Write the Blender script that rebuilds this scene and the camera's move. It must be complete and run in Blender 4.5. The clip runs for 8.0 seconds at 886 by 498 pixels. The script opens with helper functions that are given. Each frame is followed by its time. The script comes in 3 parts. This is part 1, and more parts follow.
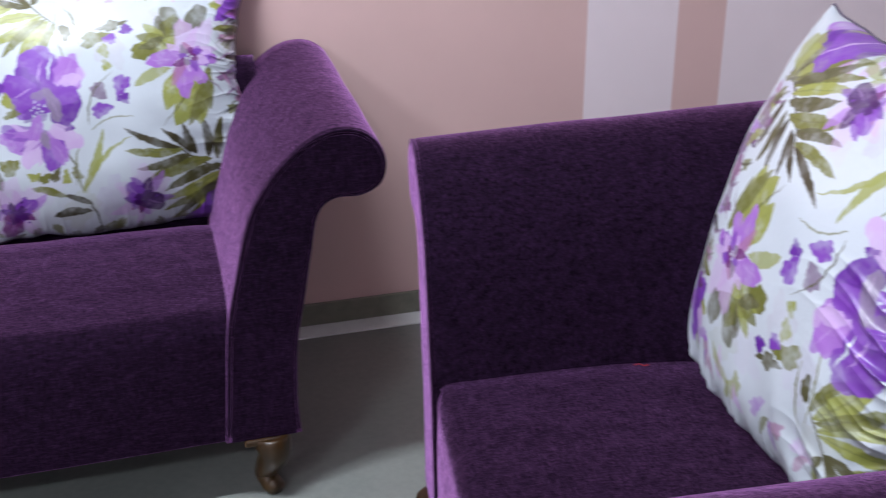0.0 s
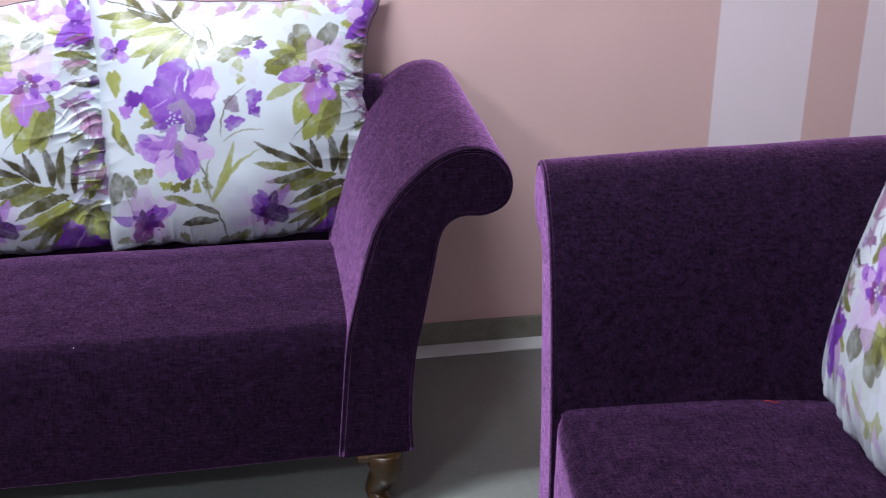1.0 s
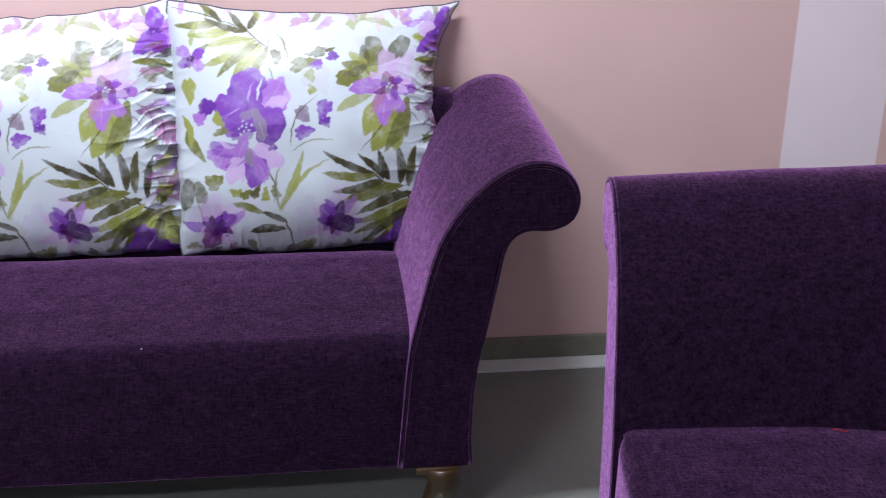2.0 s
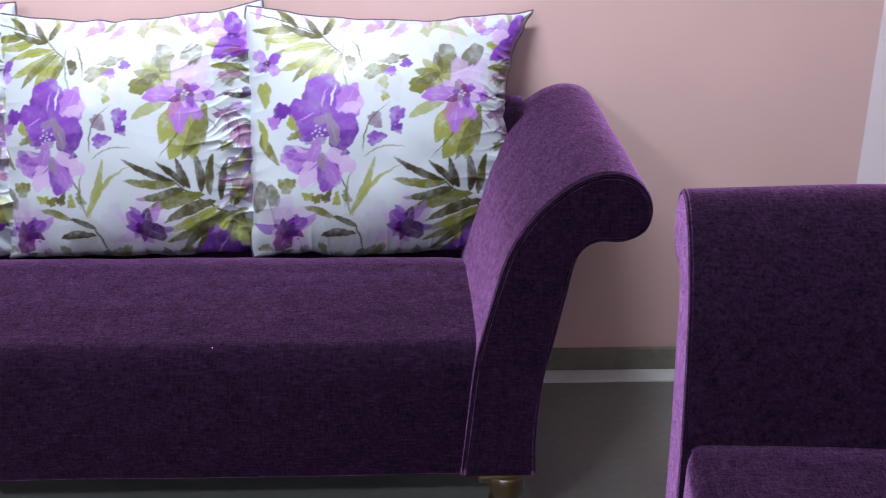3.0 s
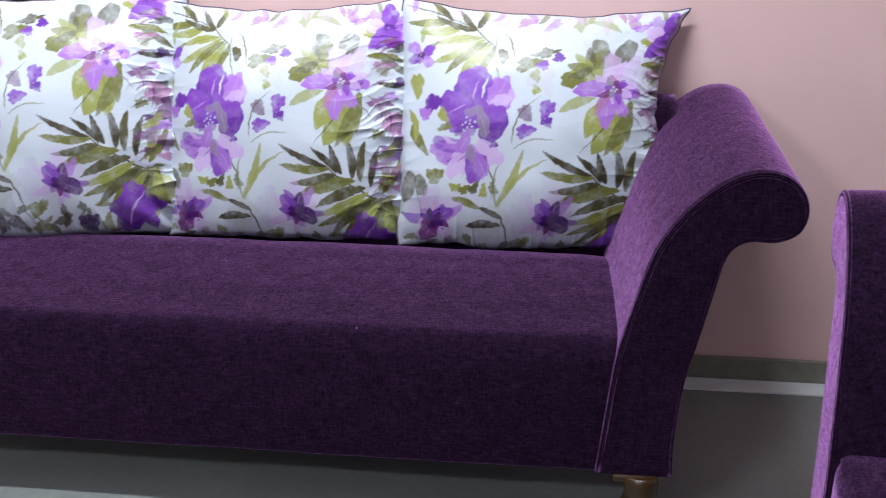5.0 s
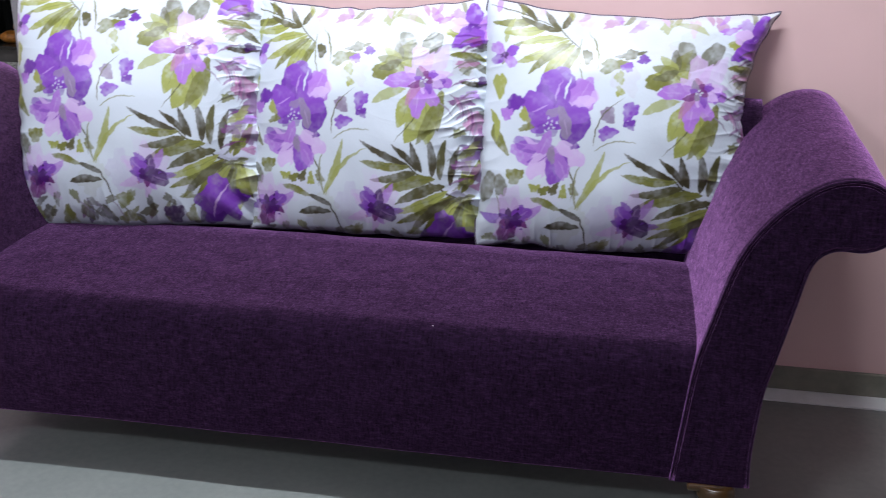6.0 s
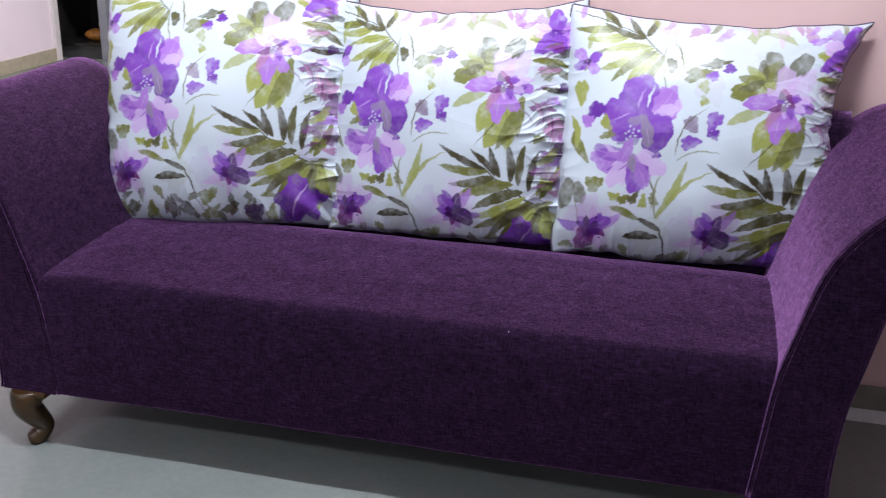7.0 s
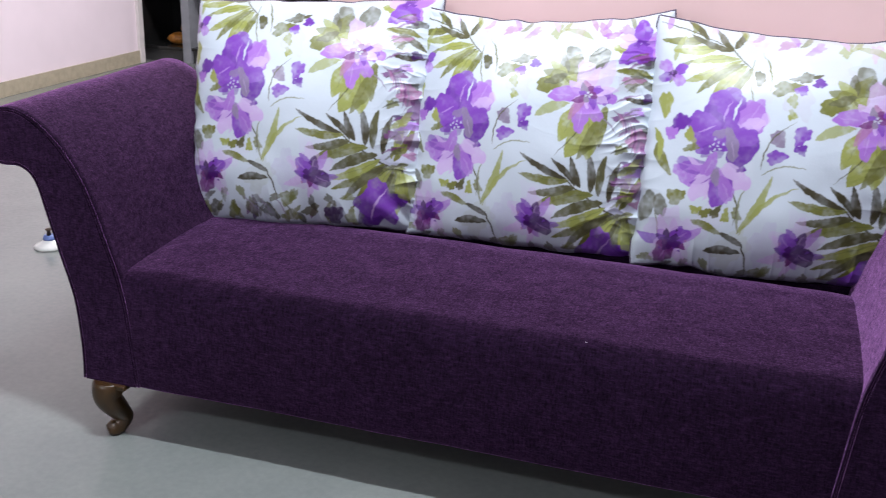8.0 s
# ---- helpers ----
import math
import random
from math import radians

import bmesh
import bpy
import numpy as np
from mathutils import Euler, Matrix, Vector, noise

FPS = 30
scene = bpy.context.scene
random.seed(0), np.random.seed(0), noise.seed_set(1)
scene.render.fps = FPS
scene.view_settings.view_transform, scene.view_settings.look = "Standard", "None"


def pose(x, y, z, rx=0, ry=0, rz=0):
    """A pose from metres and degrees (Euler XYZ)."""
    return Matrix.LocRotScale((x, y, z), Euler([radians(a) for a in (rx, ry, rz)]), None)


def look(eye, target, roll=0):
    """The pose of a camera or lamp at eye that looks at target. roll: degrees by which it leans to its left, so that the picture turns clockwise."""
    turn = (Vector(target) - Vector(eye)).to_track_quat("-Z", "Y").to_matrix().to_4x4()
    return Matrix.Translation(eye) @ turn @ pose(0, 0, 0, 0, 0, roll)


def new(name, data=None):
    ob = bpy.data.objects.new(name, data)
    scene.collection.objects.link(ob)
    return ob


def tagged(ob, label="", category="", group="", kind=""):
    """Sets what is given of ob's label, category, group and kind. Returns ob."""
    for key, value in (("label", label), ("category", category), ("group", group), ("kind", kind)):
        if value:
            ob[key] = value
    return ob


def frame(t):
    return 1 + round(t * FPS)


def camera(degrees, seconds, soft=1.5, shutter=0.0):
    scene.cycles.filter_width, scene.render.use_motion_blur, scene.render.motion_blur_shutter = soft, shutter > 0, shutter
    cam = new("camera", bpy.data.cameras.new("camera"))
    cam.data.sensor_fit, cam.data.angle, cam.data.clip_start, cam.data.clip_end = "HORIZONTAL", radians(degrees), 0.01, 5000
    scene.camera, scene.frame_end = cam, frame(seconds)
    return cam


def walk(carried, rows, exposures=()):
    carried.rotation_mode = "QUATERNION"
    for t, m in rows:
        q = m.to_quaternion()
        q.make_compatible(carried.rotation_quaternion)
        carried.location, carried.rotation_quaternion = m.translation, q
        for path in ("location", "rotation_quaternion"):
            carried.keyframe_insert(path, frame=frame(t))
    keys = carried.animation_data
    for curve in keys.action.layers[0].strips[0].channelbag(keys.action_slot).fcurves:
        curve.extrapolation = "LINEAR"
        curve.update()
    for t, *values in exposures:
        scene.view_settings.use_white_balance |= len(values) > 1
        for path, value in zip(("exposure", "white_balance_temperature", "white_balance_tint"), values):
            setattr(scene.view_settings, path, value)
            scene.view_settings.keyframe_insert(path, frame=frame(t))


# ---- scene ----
cam = camera(46.6, 8.0, soft=1.0, shutter=0.5)
PATH = [
    (0, (1.436, -1.718, 1.26), (1.926, 0.051, 0.464), -0.6),
    (0.5, (1.393, -1.715, 1.244), (1.777, 0.096, 0.487), -0.4),
    (1, (1.394, -1.7, 1.242), (1.703, 0.131, 0.499), -0.3),
    (1.5, (1.39, -1.699, 1.24), (1.643, 0.147, 0.512), 0.0),
    (3, (1.371, -1.701, 1.238), (1.446, 0.171, 0.537), 0.4),
    (3.5, (1.363, -1.707, 1.233), (1.378, 0.169, 0.538), 0.5),
    (4, (1.352, -1.714, 1.223), (1.304, 0.162, 0.532), 0.5),
    (4.5, (1.352, -1.72, 1.211), (1.237, 0.155, 0.525), 0.5),
    (6, (1.341, -1.724, 1.206), (1.016, 0.126, 0.519), 0.7),
    (6.5, (1.328, -1.723, 1.204), (0.938, 0.116, 0.521), 1.0),
    (7, (1.317, -1.727, 1.207), (0.867, 0.099, 0.525), 1.1),
    (7.5, (1.297, -1.734, 1.202), (0.789, 0.079, 0.529), 1.5),
    (8, (1.291, -1.738, 1.2), (0.718, 0.059, 0.534), 1.7),
]
walk(cam, [(t, look(eye, target, roll)) for t, eye, target, roll in PATH])

# ---- light ----
world = bpy.data.worlds.new("world")
scene.world = world
world.use_nodes = True
wnt = world.node_tree
sky = wnt.nodes.new("ShaderNodeTexSky")
sky.sky_type, sky.sun_disc = "NISHITA", False
sky.sun_elevation, sky.sun_rotation = radians(40), radians(200)
wnt.links.new(sky.outputs[0], wnt.nodes["Background"].inputs[0])
wnt.nodes["Background"].inputs[1].default_value = 0.1


def area_lamp(name, eye, target, sx, sy, watts, colour):
    data = bpy.data.lights.new(name, "AREA")
    data.shape, data.size, data.size_y, data.energy, data.color = "RECTANGLE", sx, sy, watts, colour
    ob = new(name, data)
    ob.matrix_world = look(eye, target)
    return ob


area_lamp("tube_light", (-0.3, -2.93, 2.54), (0.9, 0.3, 0.5), 1.2, 0.05, 68, (0.845, 0.925, 1.02))
area_lamp("ceiling_tube_light", (0.85, -0.34, 2.81), (0.85, -0.34, 0), 1.2, 0.06, 80, (0.845, 0.925, 1.02))
# fill lamp added to brighten from the front; no window is known here
area_lamp("front_fill_light", (2.4, -3.1, 1.6), (1.2, 0.6, 0.9), 1.8, 1.3, 2, (0.85, 0.93, 1.0))
area_lamp("passage_light", (-0.7, 3.05, 2.8), (-0.7, 3.05, 0), 0.6, 0.3, 100, (0.97, 0.96, 1.0))

# ---- materials ----


class Nodes:
    """Short hand for a node material."""

    def __init__(self, name):
        self.mat = bpy.data.materials.new(name)
        self.mat.use_nodes = True
        self.tree = self.mat.node_tree
        self.bsdf = self.tree.nodes["Principled BSDF"]

    def add(self, kind, **values):
        node = self.tree.nodes.new(kind)
        for key, value in values.items():
            node.inputs[key].default_value = value
        return node

    def link(self, a, b):
        self.tree.links.new(a, b)

    def coords(self, scale=(1, 1, 1)):
        tc, mp = self.add("ShaderNodeTexCoord"), self.add("ShaderNodeMapping")
        mp.inputs["Scale"].default_value = scale
        self.link(tc.outputs["Object"], mp.inputs["Vector"])
        return mp.outputs["Vector"]

    def noise(self, scale, detail=4.0, rough=0.55, stretch=(1, 1, 1)):
        n = self.add("ShaderNodeTexNoise", Scale=scale, Detail=detail, Roughness=rough)
        self.link(self.coords(stretch), n.inputs["Vector"])
        return n.outputs["Fac"]

    def ramp(self, fac, *stops):
        r = self.add("ShaderNodeValToRGB")
        while len(r.color_ramp.elements) < len(stops):
            r.color_ramp.elements.new(0.5)
        for e, (p, c) in zip(r.color_ramp.elements, stops):
            e.position, e.color = p, (*c, 1)
        self.link(fac, r.inputs[0])
        return r.outputs[0]

    def mix(self, fac, a, b, blend="MIX"):
        m = self.add("ShaderNodeMix")
        m.data_type, m.blend_type = "RGBA", blend
        for value, socket in ((fac, m.inputs[0]), (a, m.inputs[6]), (b, m.inputs[7])):
            if hasattr(value, "is_linked"):
                self.link(value, socket)
            elif isinstance(value, tuple):
                socket.default_value = (*value, 1)
            else:
                socket.default_value = value
        return m.outputs[2]

    def bump(self, height, strength=0.3, distance=0.002):
        b = self.add("ShaderNodeBump", Strength=strength, Distance=distance)
        self.link(height, b.inputs["Height"])
        if self.bsdf.inputs["Normal"].is_linked:
            self.link(self.bsdf.inputs["Normal"].links[0].from_socket, b.inputs["Normal"])
        self.link(b.outputs[0], self.bsdf.inputs["Normal"])

    def colour(self, socket):
        self.link(socket, self.bsdf.inputs["Base Color"])

    def set(self, **values):
        for key, value in values.items():
            self.bsdf.inputs[key.replace("_", " ")].default_value = value
        return self


def fabric_material():
    n = Nodes("purple_chenille")
    slub = n.noise(1.0, 6, 0.72, (55, 210, 210))
    cross = n.noise(1.0, 5, 0.68, (240, 70, 70))
    cloud, blotch = n.noise(4.0, 3), n.noise(30.0, 4, 0.6)
    base = n.ramp(slub, (0.34, (0.0014, 0.0005, 0.0020)), (0.5, (0.0066, 0.0022, 0.0088)), (0.66, (0.025, 0.0098, 0.031)))
    base = n.mix(0.45, base, n.ramp(cross, (0.34, (0.0014, 0.0005, 0.0020)), (0.66, (0.022, 0.0084, 0.028))))
    base = n.mix(0.4, base, n.ramp(cloud, (0.3, (0.7, 0.7, 0.7)), (0.7, (1.25, 1.25, 1.22))), "MULTIPLY")
    base = n.mix(0.5, base, n.ramp(blotch, (0.32, (0.6, 0.6, 0.6)), (0.68, (1.4, 1.35, 1.35))), "MULTIPLY")
    n.colour(base)
    n.set(Roughness=0.9, Sheen_Weight=1.0, Sheen_Roughness=0.40, Specular_IOR_Level=0.04)
    nap = n.mix(0.5, n.ramp(slub, (0.34, (0.21, 0.07, 0.27)), (0.66, (0.90, 0.43, 0.99))), n.ramp(cross, (0.34, (0.21, 0.07, 0.27)), (0.66, (0.88, 0.41, 0.97))))
    nap = n.mix(0.5, nap, n.ramp(blotch, (0.32, (0.6, 0.6, 0.6)), (0.68, (1.3, 1.3, 1.3))), "MULTIPLY")
    fleck = n.ramp(n.noise(1.0, 2, 0.5, (260, 520, 520)), (0.36, (0.45, 0.45, 0.45)), (0.52, (1, 1, 1)), (0.68, (1.7, 1.6, 1.6)))
    n.link(n.mix(0.8, nap, fleck, "MULTIPLY"), n.bsdf.inputs["Sheen Tint"])
    n.bump(slub, 0.4, 0.0012)
    n.bump(cross, 0.35, 0.001)
    return n.mat


def plain_material(name, colour, rough=0.6, metal=0.0, spread=0.12, scale=20.0, bump=0.1):
    n = Nodes(name)
    f = n.noise(scale, 5)
    lo, hi = (tuple(c * k for c in colour) for k in (1 - spread, 1 + spread))
    n.colour(n.ramp(f, (0.3, lo), (0.7, hi)))
    n.set(Roughness=rough, Metallic=metal)
    n.bump(f, bump, 0.001)
    return n.mat


def wall_material(name, colour):
    n = Nodes(name)
    fine, big = n.noise(220.0, 3), n.noise(1.6, 4)
    lo, hi = (tuple(c * k for c in colour) for k in (0.94, 1.05))
    n.colour(n.ramp(big, (0.3, lo), (0.7, hi)))
    n.set(Roughness=0.55)
    n.bump(fine, 0.12, 0.001)
    return n.mat


def floor_material():
    n = Nodes("polished_floor_tile")
    veins, speck = n.noise(2.4, 6, 0.6), n.noise(60.0, 4)
    base = n.ramp(veins, (0.3, (0.175, 0.19, 0.18)), (0.55, (0.21, 0.225, 0.212)), (0.75, (0.24, 0.253, 0.234)))
    base = n.mix(0.25, base, n.ramp(speck, (0.35, (0.175, 0.187, 0.177)), (0.65, (0.25, 0.26, 0.24))))
    n.colour(base)
    n.set(Roughness=0.16)
    n.link(n.ramp(speck, (0.2, (0.12, 0.12, 0.12)), (0.8, (0.22, 0.22, 0.22))), n.bsdf.inputs["Roughness"])
    return n.mat


def wood_material():
    n = Nodes("varnished_teak")
    grain = n.noise(9.0, 6, 0.6, (1, 1, 0.18))
    n.colour(n.ramp(grain, (0.3, (0.012, 0.005, 0.001)), (0.55, (0.058, 0.027, 0.005)), (0.75, (0.15, 0.08, 0.014))))
    n.set(Roughness=0.32)
    n.bump(grain, 0.25, 0.001)
    return n.mat


FABRIC = fabric_material()
WOOD = wood_material()
WALL_PINK = wall_material("pink_wall_paint", (0.70, 0.475, 0.46))
WALL_PALE = wall_material("pale_pink_wall_paint", (0.84, 0.73, 0.78))
CEILING = wall_material("white_ceiling_paint", (0.78, 0.78, 0.78))
FLOOR = floor_material()
SKIRT = plain_material("grey_green_skirting_tile", (0.19, 0.19, 0.15), 0.35, spread=0.15, scale=30)
STRIP = plain_material("white_marble_strip", (0.72, 0.75, 0.75), 0.3, spread=0.08, scale=15)

# ---- mesh helpers ----


def mesh_of(name, verts, faces, material, smooth=True):
    me = bpy.data.meshes.new(name)
    me.from_pydata([tuple(v) for v in verts], [], [tuple(f) for f in faces])
    bm = bmesh.new()
    bm.from_mesh(me)
    bmesh.ops.recalc_face_normals(bm, faces=bm.faces)
    bm.to_mesh(me)
    bm.free()
    me.materials.append(material)
    if smooth:
        me.polygons.foreach_set("use_smooth", [True] * len(me.polygons))
    return me


def part(name, me, parent=None, label=""):
    ob = new(name, me)
    ob.parent = parent
    return tagged(ob, label)


def box_mesh(name, lo, hi, material, bevel=0.0, segments=2):
    bm = bmesh.new()
    bmesh.ops.create_cube(bm, size=1)
    lo, hi = Vector(lo), Vector(hi)
    for v in bm.verts:
        v.co = Vector(((lo[i] + hi[i]) / 2 + v.co[i] * (hi[i] - lo[i]) for i in range(3)))
    if bevel:
        bmesh.ops.bevel(bm, geom=list(bm.edges), offset=bevel, segments=segments, profile=0.5, affect="EDGES")
    me = bpy.data.meshes.new(name)
    bm.to_mesh(me)
    bm.free()
    me.materials.append(material)
    return me


def structure(name, lo, hi, material, label, bevel=0.0):
    return tagged(new(name, box_mesh(name, lo, hi, material, bevel)), label, name.split("_")[0], kind="structure")


def spline(points, steps, closed=False):
    """Catmull-Rom through points."""
    pts = [Vector(p) for p in points]
    count, out = len(pts), []
    for i in range(count if closed else count - 1):
        if closed:
            a, b, c, d = (pts[(i + k) % count] for k in (-1, 0, 1, 2))
        else:
            a, b, c, d = pts[max(i - 1, 0)], pts[i], pts[i + 1], pts[min(i + 2, count - 1)]
        for s in range(steps):
            t = s / steps
            out.append(0.5 * (2 * b + (c - a) * t + (2 * a - 5 * b + 4 * c - d) * t**2 + (3 * b - a - 3 * c + d) * t**3))
    if not closed:
        out.append(pts[-1])
    return out


def tube(name, path, radius, material, sides=8, closed=False):
    """A round cord along a path; radius: a number or a function of 0..1."""
    verts, faces, count = [], [], len(path)
    for i, p in enumerate(path):
        if closed:
            ahead = path[(i + 1) % count] - path[i - 1]
        else:
            ahead = path[min(i + 1, count - 1)] - path[max(i - 1, 0)]
        ahead.normalize()
        side = ahead.cross(Vector((0, 1, 0) if abs(ahead.y) < 0.8 else (0, 0, 1))).normalized()
        up = side.cross(ahead)
        r = radius(i / (count - 1)) if callable(radius) else radius
        for k in range(sides):
            a = 2 * math.pi * k / sides
            verts.append(p + r * (math.cos(a) * side + math.sin(a) * up))
    for i in range(count if closed else count - 1):
        for k in range(sides):
            j = (i + 1) % count
            faces.append((i * sides + k, i * sides + (k + 1) % sides, j * sides + (k + 1) % sides, j * sides + k))
    if not closed:
        faces += [tuple(range(sides))[::-1], tuple((count - 1) * sides + k for k in range(sides))]
    return mesh_of(name, verts, faces, material)


# ---- seats ----
SEAT_Z, BASE_Z, DEPTH = 0.40, 0.137, 0.66
# scrolled arm, seen from the front: outward from the seat's side, and height
SCROLL = [
    (-0.024, 0.137), (-0.012, 0.26), (0.0, 0.375), (0.02, 0.462), (0.055, 0.585), (0.1, 0.66), (0.155, 0.711),
    (0.205, 0.736), (0.255, 0.736), (0.292, 0.712), (0.308, 0.672), (0.297, 0.632), (0.26, 0.613), (0.212, 0.612),
    (0.18, 0.585), (0.163, 0.51), (0.145, 0.42), (0.127, 0.33), (0.119, 0.21), (0.122, 0.137),
]


def scroll_outline(inset=0.0):
    pts = [Vector((x, 0, z)) for x, z in SCROLL]
    line = spline(pts, 4)
    if inset:
        middle, count = [], len(line)
        for i, p in enumerate(line):
            ahead = (line[min(i + 1, count - 1)] - line[max(i - 1, 0)]).normalized()
            middle.append(p + inset * Vector((ahead.z, 0, -ahead.x)))
        line = middle
    return line


def arm_parts(parent, origin_x, side, depth, rise, tuck=0.0):
    """side: +1 for the arm at the seat's right end, -1 for the left; tuck: how far its foot stands in."""

    def inward(z):
        return tuck * max(0.0, min(1.0, (0.62 - z) / 0.3))

    rings = [(-0.004, 0.010), (0.0, 0.004), (0.006, 0.0), (0.014, 0.0)] + [(0.014 + (depth - 0.03) * k / 14, 0.0) for k in range(1, 15)] + [(depth, 0.012)]
    rnd = random.Random(3 if side > 0 else 8)
    shift = rnd.random() * 10
    verts, faces = [], []
    for y, inset in rings:
        for p in scroll_outline(inset):
            high = max(0.0, min(1.0, (p.z - 0.4) / 0.3))
            lift, flare = rise * (y / depth) * high, 0.015 * (y / depth) * high
            soft = 0.003 * noise.noise(Vector((p.x * 6 + shift, y * 5, p.z * 6)))
            verts.append((origin_x + side * (p.x - inward(p.z) + flare + soft), y, p.z + lift + soft))
    n = len(verts) // len(rings)
    for r in range(len(rings) - 1):
        for k in range(n):
            a, b = r * n + k, r * n + (k + 1) % n
            faces.append((a, b, b + n, a + n))
    faces.append(tuple(range((len(rings) - 1) * n, len(rings) * n)))
    arm = part("arm", mesh_of("arm", verts, faces, FABRIC), parent)
    front = [(origin_x + side * (p.x - inward(p.z)), -0.0045, p.z) for p in scroll_outline(0.0095)]
    back = [(x, 0.02, z) for x, _, z in front]
    m = len(front)
    shell = [tuple(range(m)), tuple(range(m, 2 * m))] + [(k, (k + 1) % m, m + (k + 1) % m, m + k) for k in range(m)]
    part("arm_front", mesh_of("arm_front", front + back, shell, FABRIC, smooth=False), arm, "dark scroll-shaped front panel")
    cord = [Vector((origin_x + side * (p.x - inward(p.z)), -0.001, p.z)) for p in scroll_outline(0.003)]
    part("piping", tube("piping", cord, 0.0032, FABRIC, 6), arm)


def seat_part(parent, width, depth, seed, radius):
    """The seat's padding, which runs over the front edge down to the base in one piece."""
    line = []
    line.append((0.002, BASE_Z))
    for k in range(12):
        line.append((0.002, BASE_Z + 0.003 + (SEAT_Z - radius - BASE_Z - 0.003) * k / 11))
    for k in range(1, 9):
        a = math.pi / 2 * k / 8
        line.append((0.002 + radius * (1 - math.cos(a)), SEAT_Z - radius + radius * math.sin(a)))
    for k in range(1, 25):
        line.append((0.002 + radius + (depth - 0.08 - radius) * k / 24, SEAT_Z + 0.010 * math.sin(math.pi * min(k / 24, 0.62) / 0.62 * 0.7) - 0.4 * max(0.0, k / 24 - 0.66) ** 2))
    line += [(depth - 0.08, BASE_Z), (0.008, BASE_Z)]
    columns, verts, faces = 80, [], []
    for c in range(columns + 1):
        x = -0.03 + (width + 0.06) * c / columns
        for y, z in line:
            end = max(min(x, width - x), 0.0)
            dip = -0.003 * math.exp(-end / 0.02)
            wave = 0.004 * noise.noise(Vector((x * 3.0 + seed, y * 4, z * 3))) + 0.0015 * noise.noise(Vector((x * 14 + seed, y * 14, z * 14)))
            belly = -0.006 * math.sin(math.pi * (z - BASE_Z) / (SEAT_Z - BASE_Z)) * min(1.0, end / 0.08) + 0.006 * math.exp(-end / 0.015) if y < 0.01 else 0.0
            top = z > SEAT_Z - 0.045
            verts.append((x, y + belly + (0 if top else wave * min(1.0, end / 0.05)), z + (dip + wave if top else 0.0)))
    n = len(line)
    for c in range(columns):
        for k in range(n):
            a, b = c * n + k, c * n + (k + 1) % n
            faces.append((a, b, b + n, a + n))
    faces += [tuple(range(n)), tuple(range(columns * n, (columns + 1) * n))]
    return part("seat", mesh_of("seat", verts, faces, FABRIC), parent)


def back_part(parent, width, depth, ends):
    """The upright back with a rolled top."""
    low, top = 0.30, 0.748
    line = [(depth - 0.14, low), (depth - 0.125, 0.5), (depth - 0.112, top - 0.04), (depth - 0.095, top - 0.012), (depth - 0.06, top), (depth - 0.02, top - 0.012), (depth, top - 0.05), (depth, 0.5), (depth, BASE_Z), (depth - 0.14, BASE_Z)]
    columns, verts, faces = 40, [], []
    x0, x1 = -ends[0], width + ends[1]
    for c in range(columns + 1):
        x = x0 + (x1 - x0) * c / columns
        for y, z in line:
            verts.append((x if z > 0.55 else min(max(x, -0.02), width + 0.02), y, z + 0.003 * noise.noise(Vector((x * 4, y, z)))))
    n = len(line)
    for c in range(columns):
        for k in range(n):
            a, b = c * n + k, c * n + (k + 1) % n
            faces.append((a, b, b + n, a + n))
    faces += [tuple(range(n)), tuple(range(columns * n, (columns + 1) * n))]
    return part("backrest", mesh_of("backrest", verts, faces, FABRIC), parent)


def leg_part(parent, x, y, side, front):
    """A carved cabriole leg: a knee that swells outward, a thin ankle and a curled foot."""
    out = Vector((0.6 * side, -0.8 * front, 0)).normalized()
    at = Vector((x, y, 0))
    path = spline([at + out * o + Vector((0, 0, z)) for o, z in ((0.004, 0.137), (0.016, 0.118), (0.018, 0.094), (-0.002, 0.060), (-0.014, 0.038), (0.0, 0.018), (0.024, 0.012))], 6)
    widths = ((0.0, 0.036), (0.18, 0.036), (0.4, 0.029), (0.62, 0.021), (0.78, 0.020), (0.9, 0.021), (1.0, 0.013))

    def girth(t):
        for (a, ra), (b, rb) in zip(widths, widths[1:]):
            if t <= b:
                return ra + (rb - ra) * (t - a) / (b - a)
        return widths[-1][1]

    me = tube("leg", path, girth, WOOD, 12)
    for v in me.vertices:
        v.co.z = min(max(v.co.z, 0.0), BASE_Z - 0.001)
    leg = part("leg", me, parent, "carved varnished wooden cabriole leg")
    lo = (min(x - 0.045 * side, x + 0.03 * side), y - 0.03, BASE_Z - 0.014)
    hi = (max(x - 0.045 * side, x + 0.03 * side), y + 0.03, BASE_Z - 0.0005)
    part("leg_bracket", box_mesh("leg_bracket", lo, hi, WOOD, 0.004), leg)


def upholstered_seat(name, width, depth, seed, rise, radius, ends, drop=0.0, tuck=0.0):
    base = new(name)
    seat_part(base, width, depth, seed, radius)
    back_part(base, width, depth, ends)
    arm_parts(base, 0.0, -1, depth, rise - drop, tuck)
    arm_parts(base, width, 1, depth, rise)
    for x, side in ((tuck - 0.055, -1), (width + 0.055, 1)):
        leg_part(base, x, 0.018, side, 1)
        leg_part(base, x, depth - 0.06, side, -1)
    part("underside", box_mesh("underside", (0.0, 0.06, BASE_Z - 0.012), (width, depth - 0.04, BASE_Z + 0.02), UNDER), base)
    return base


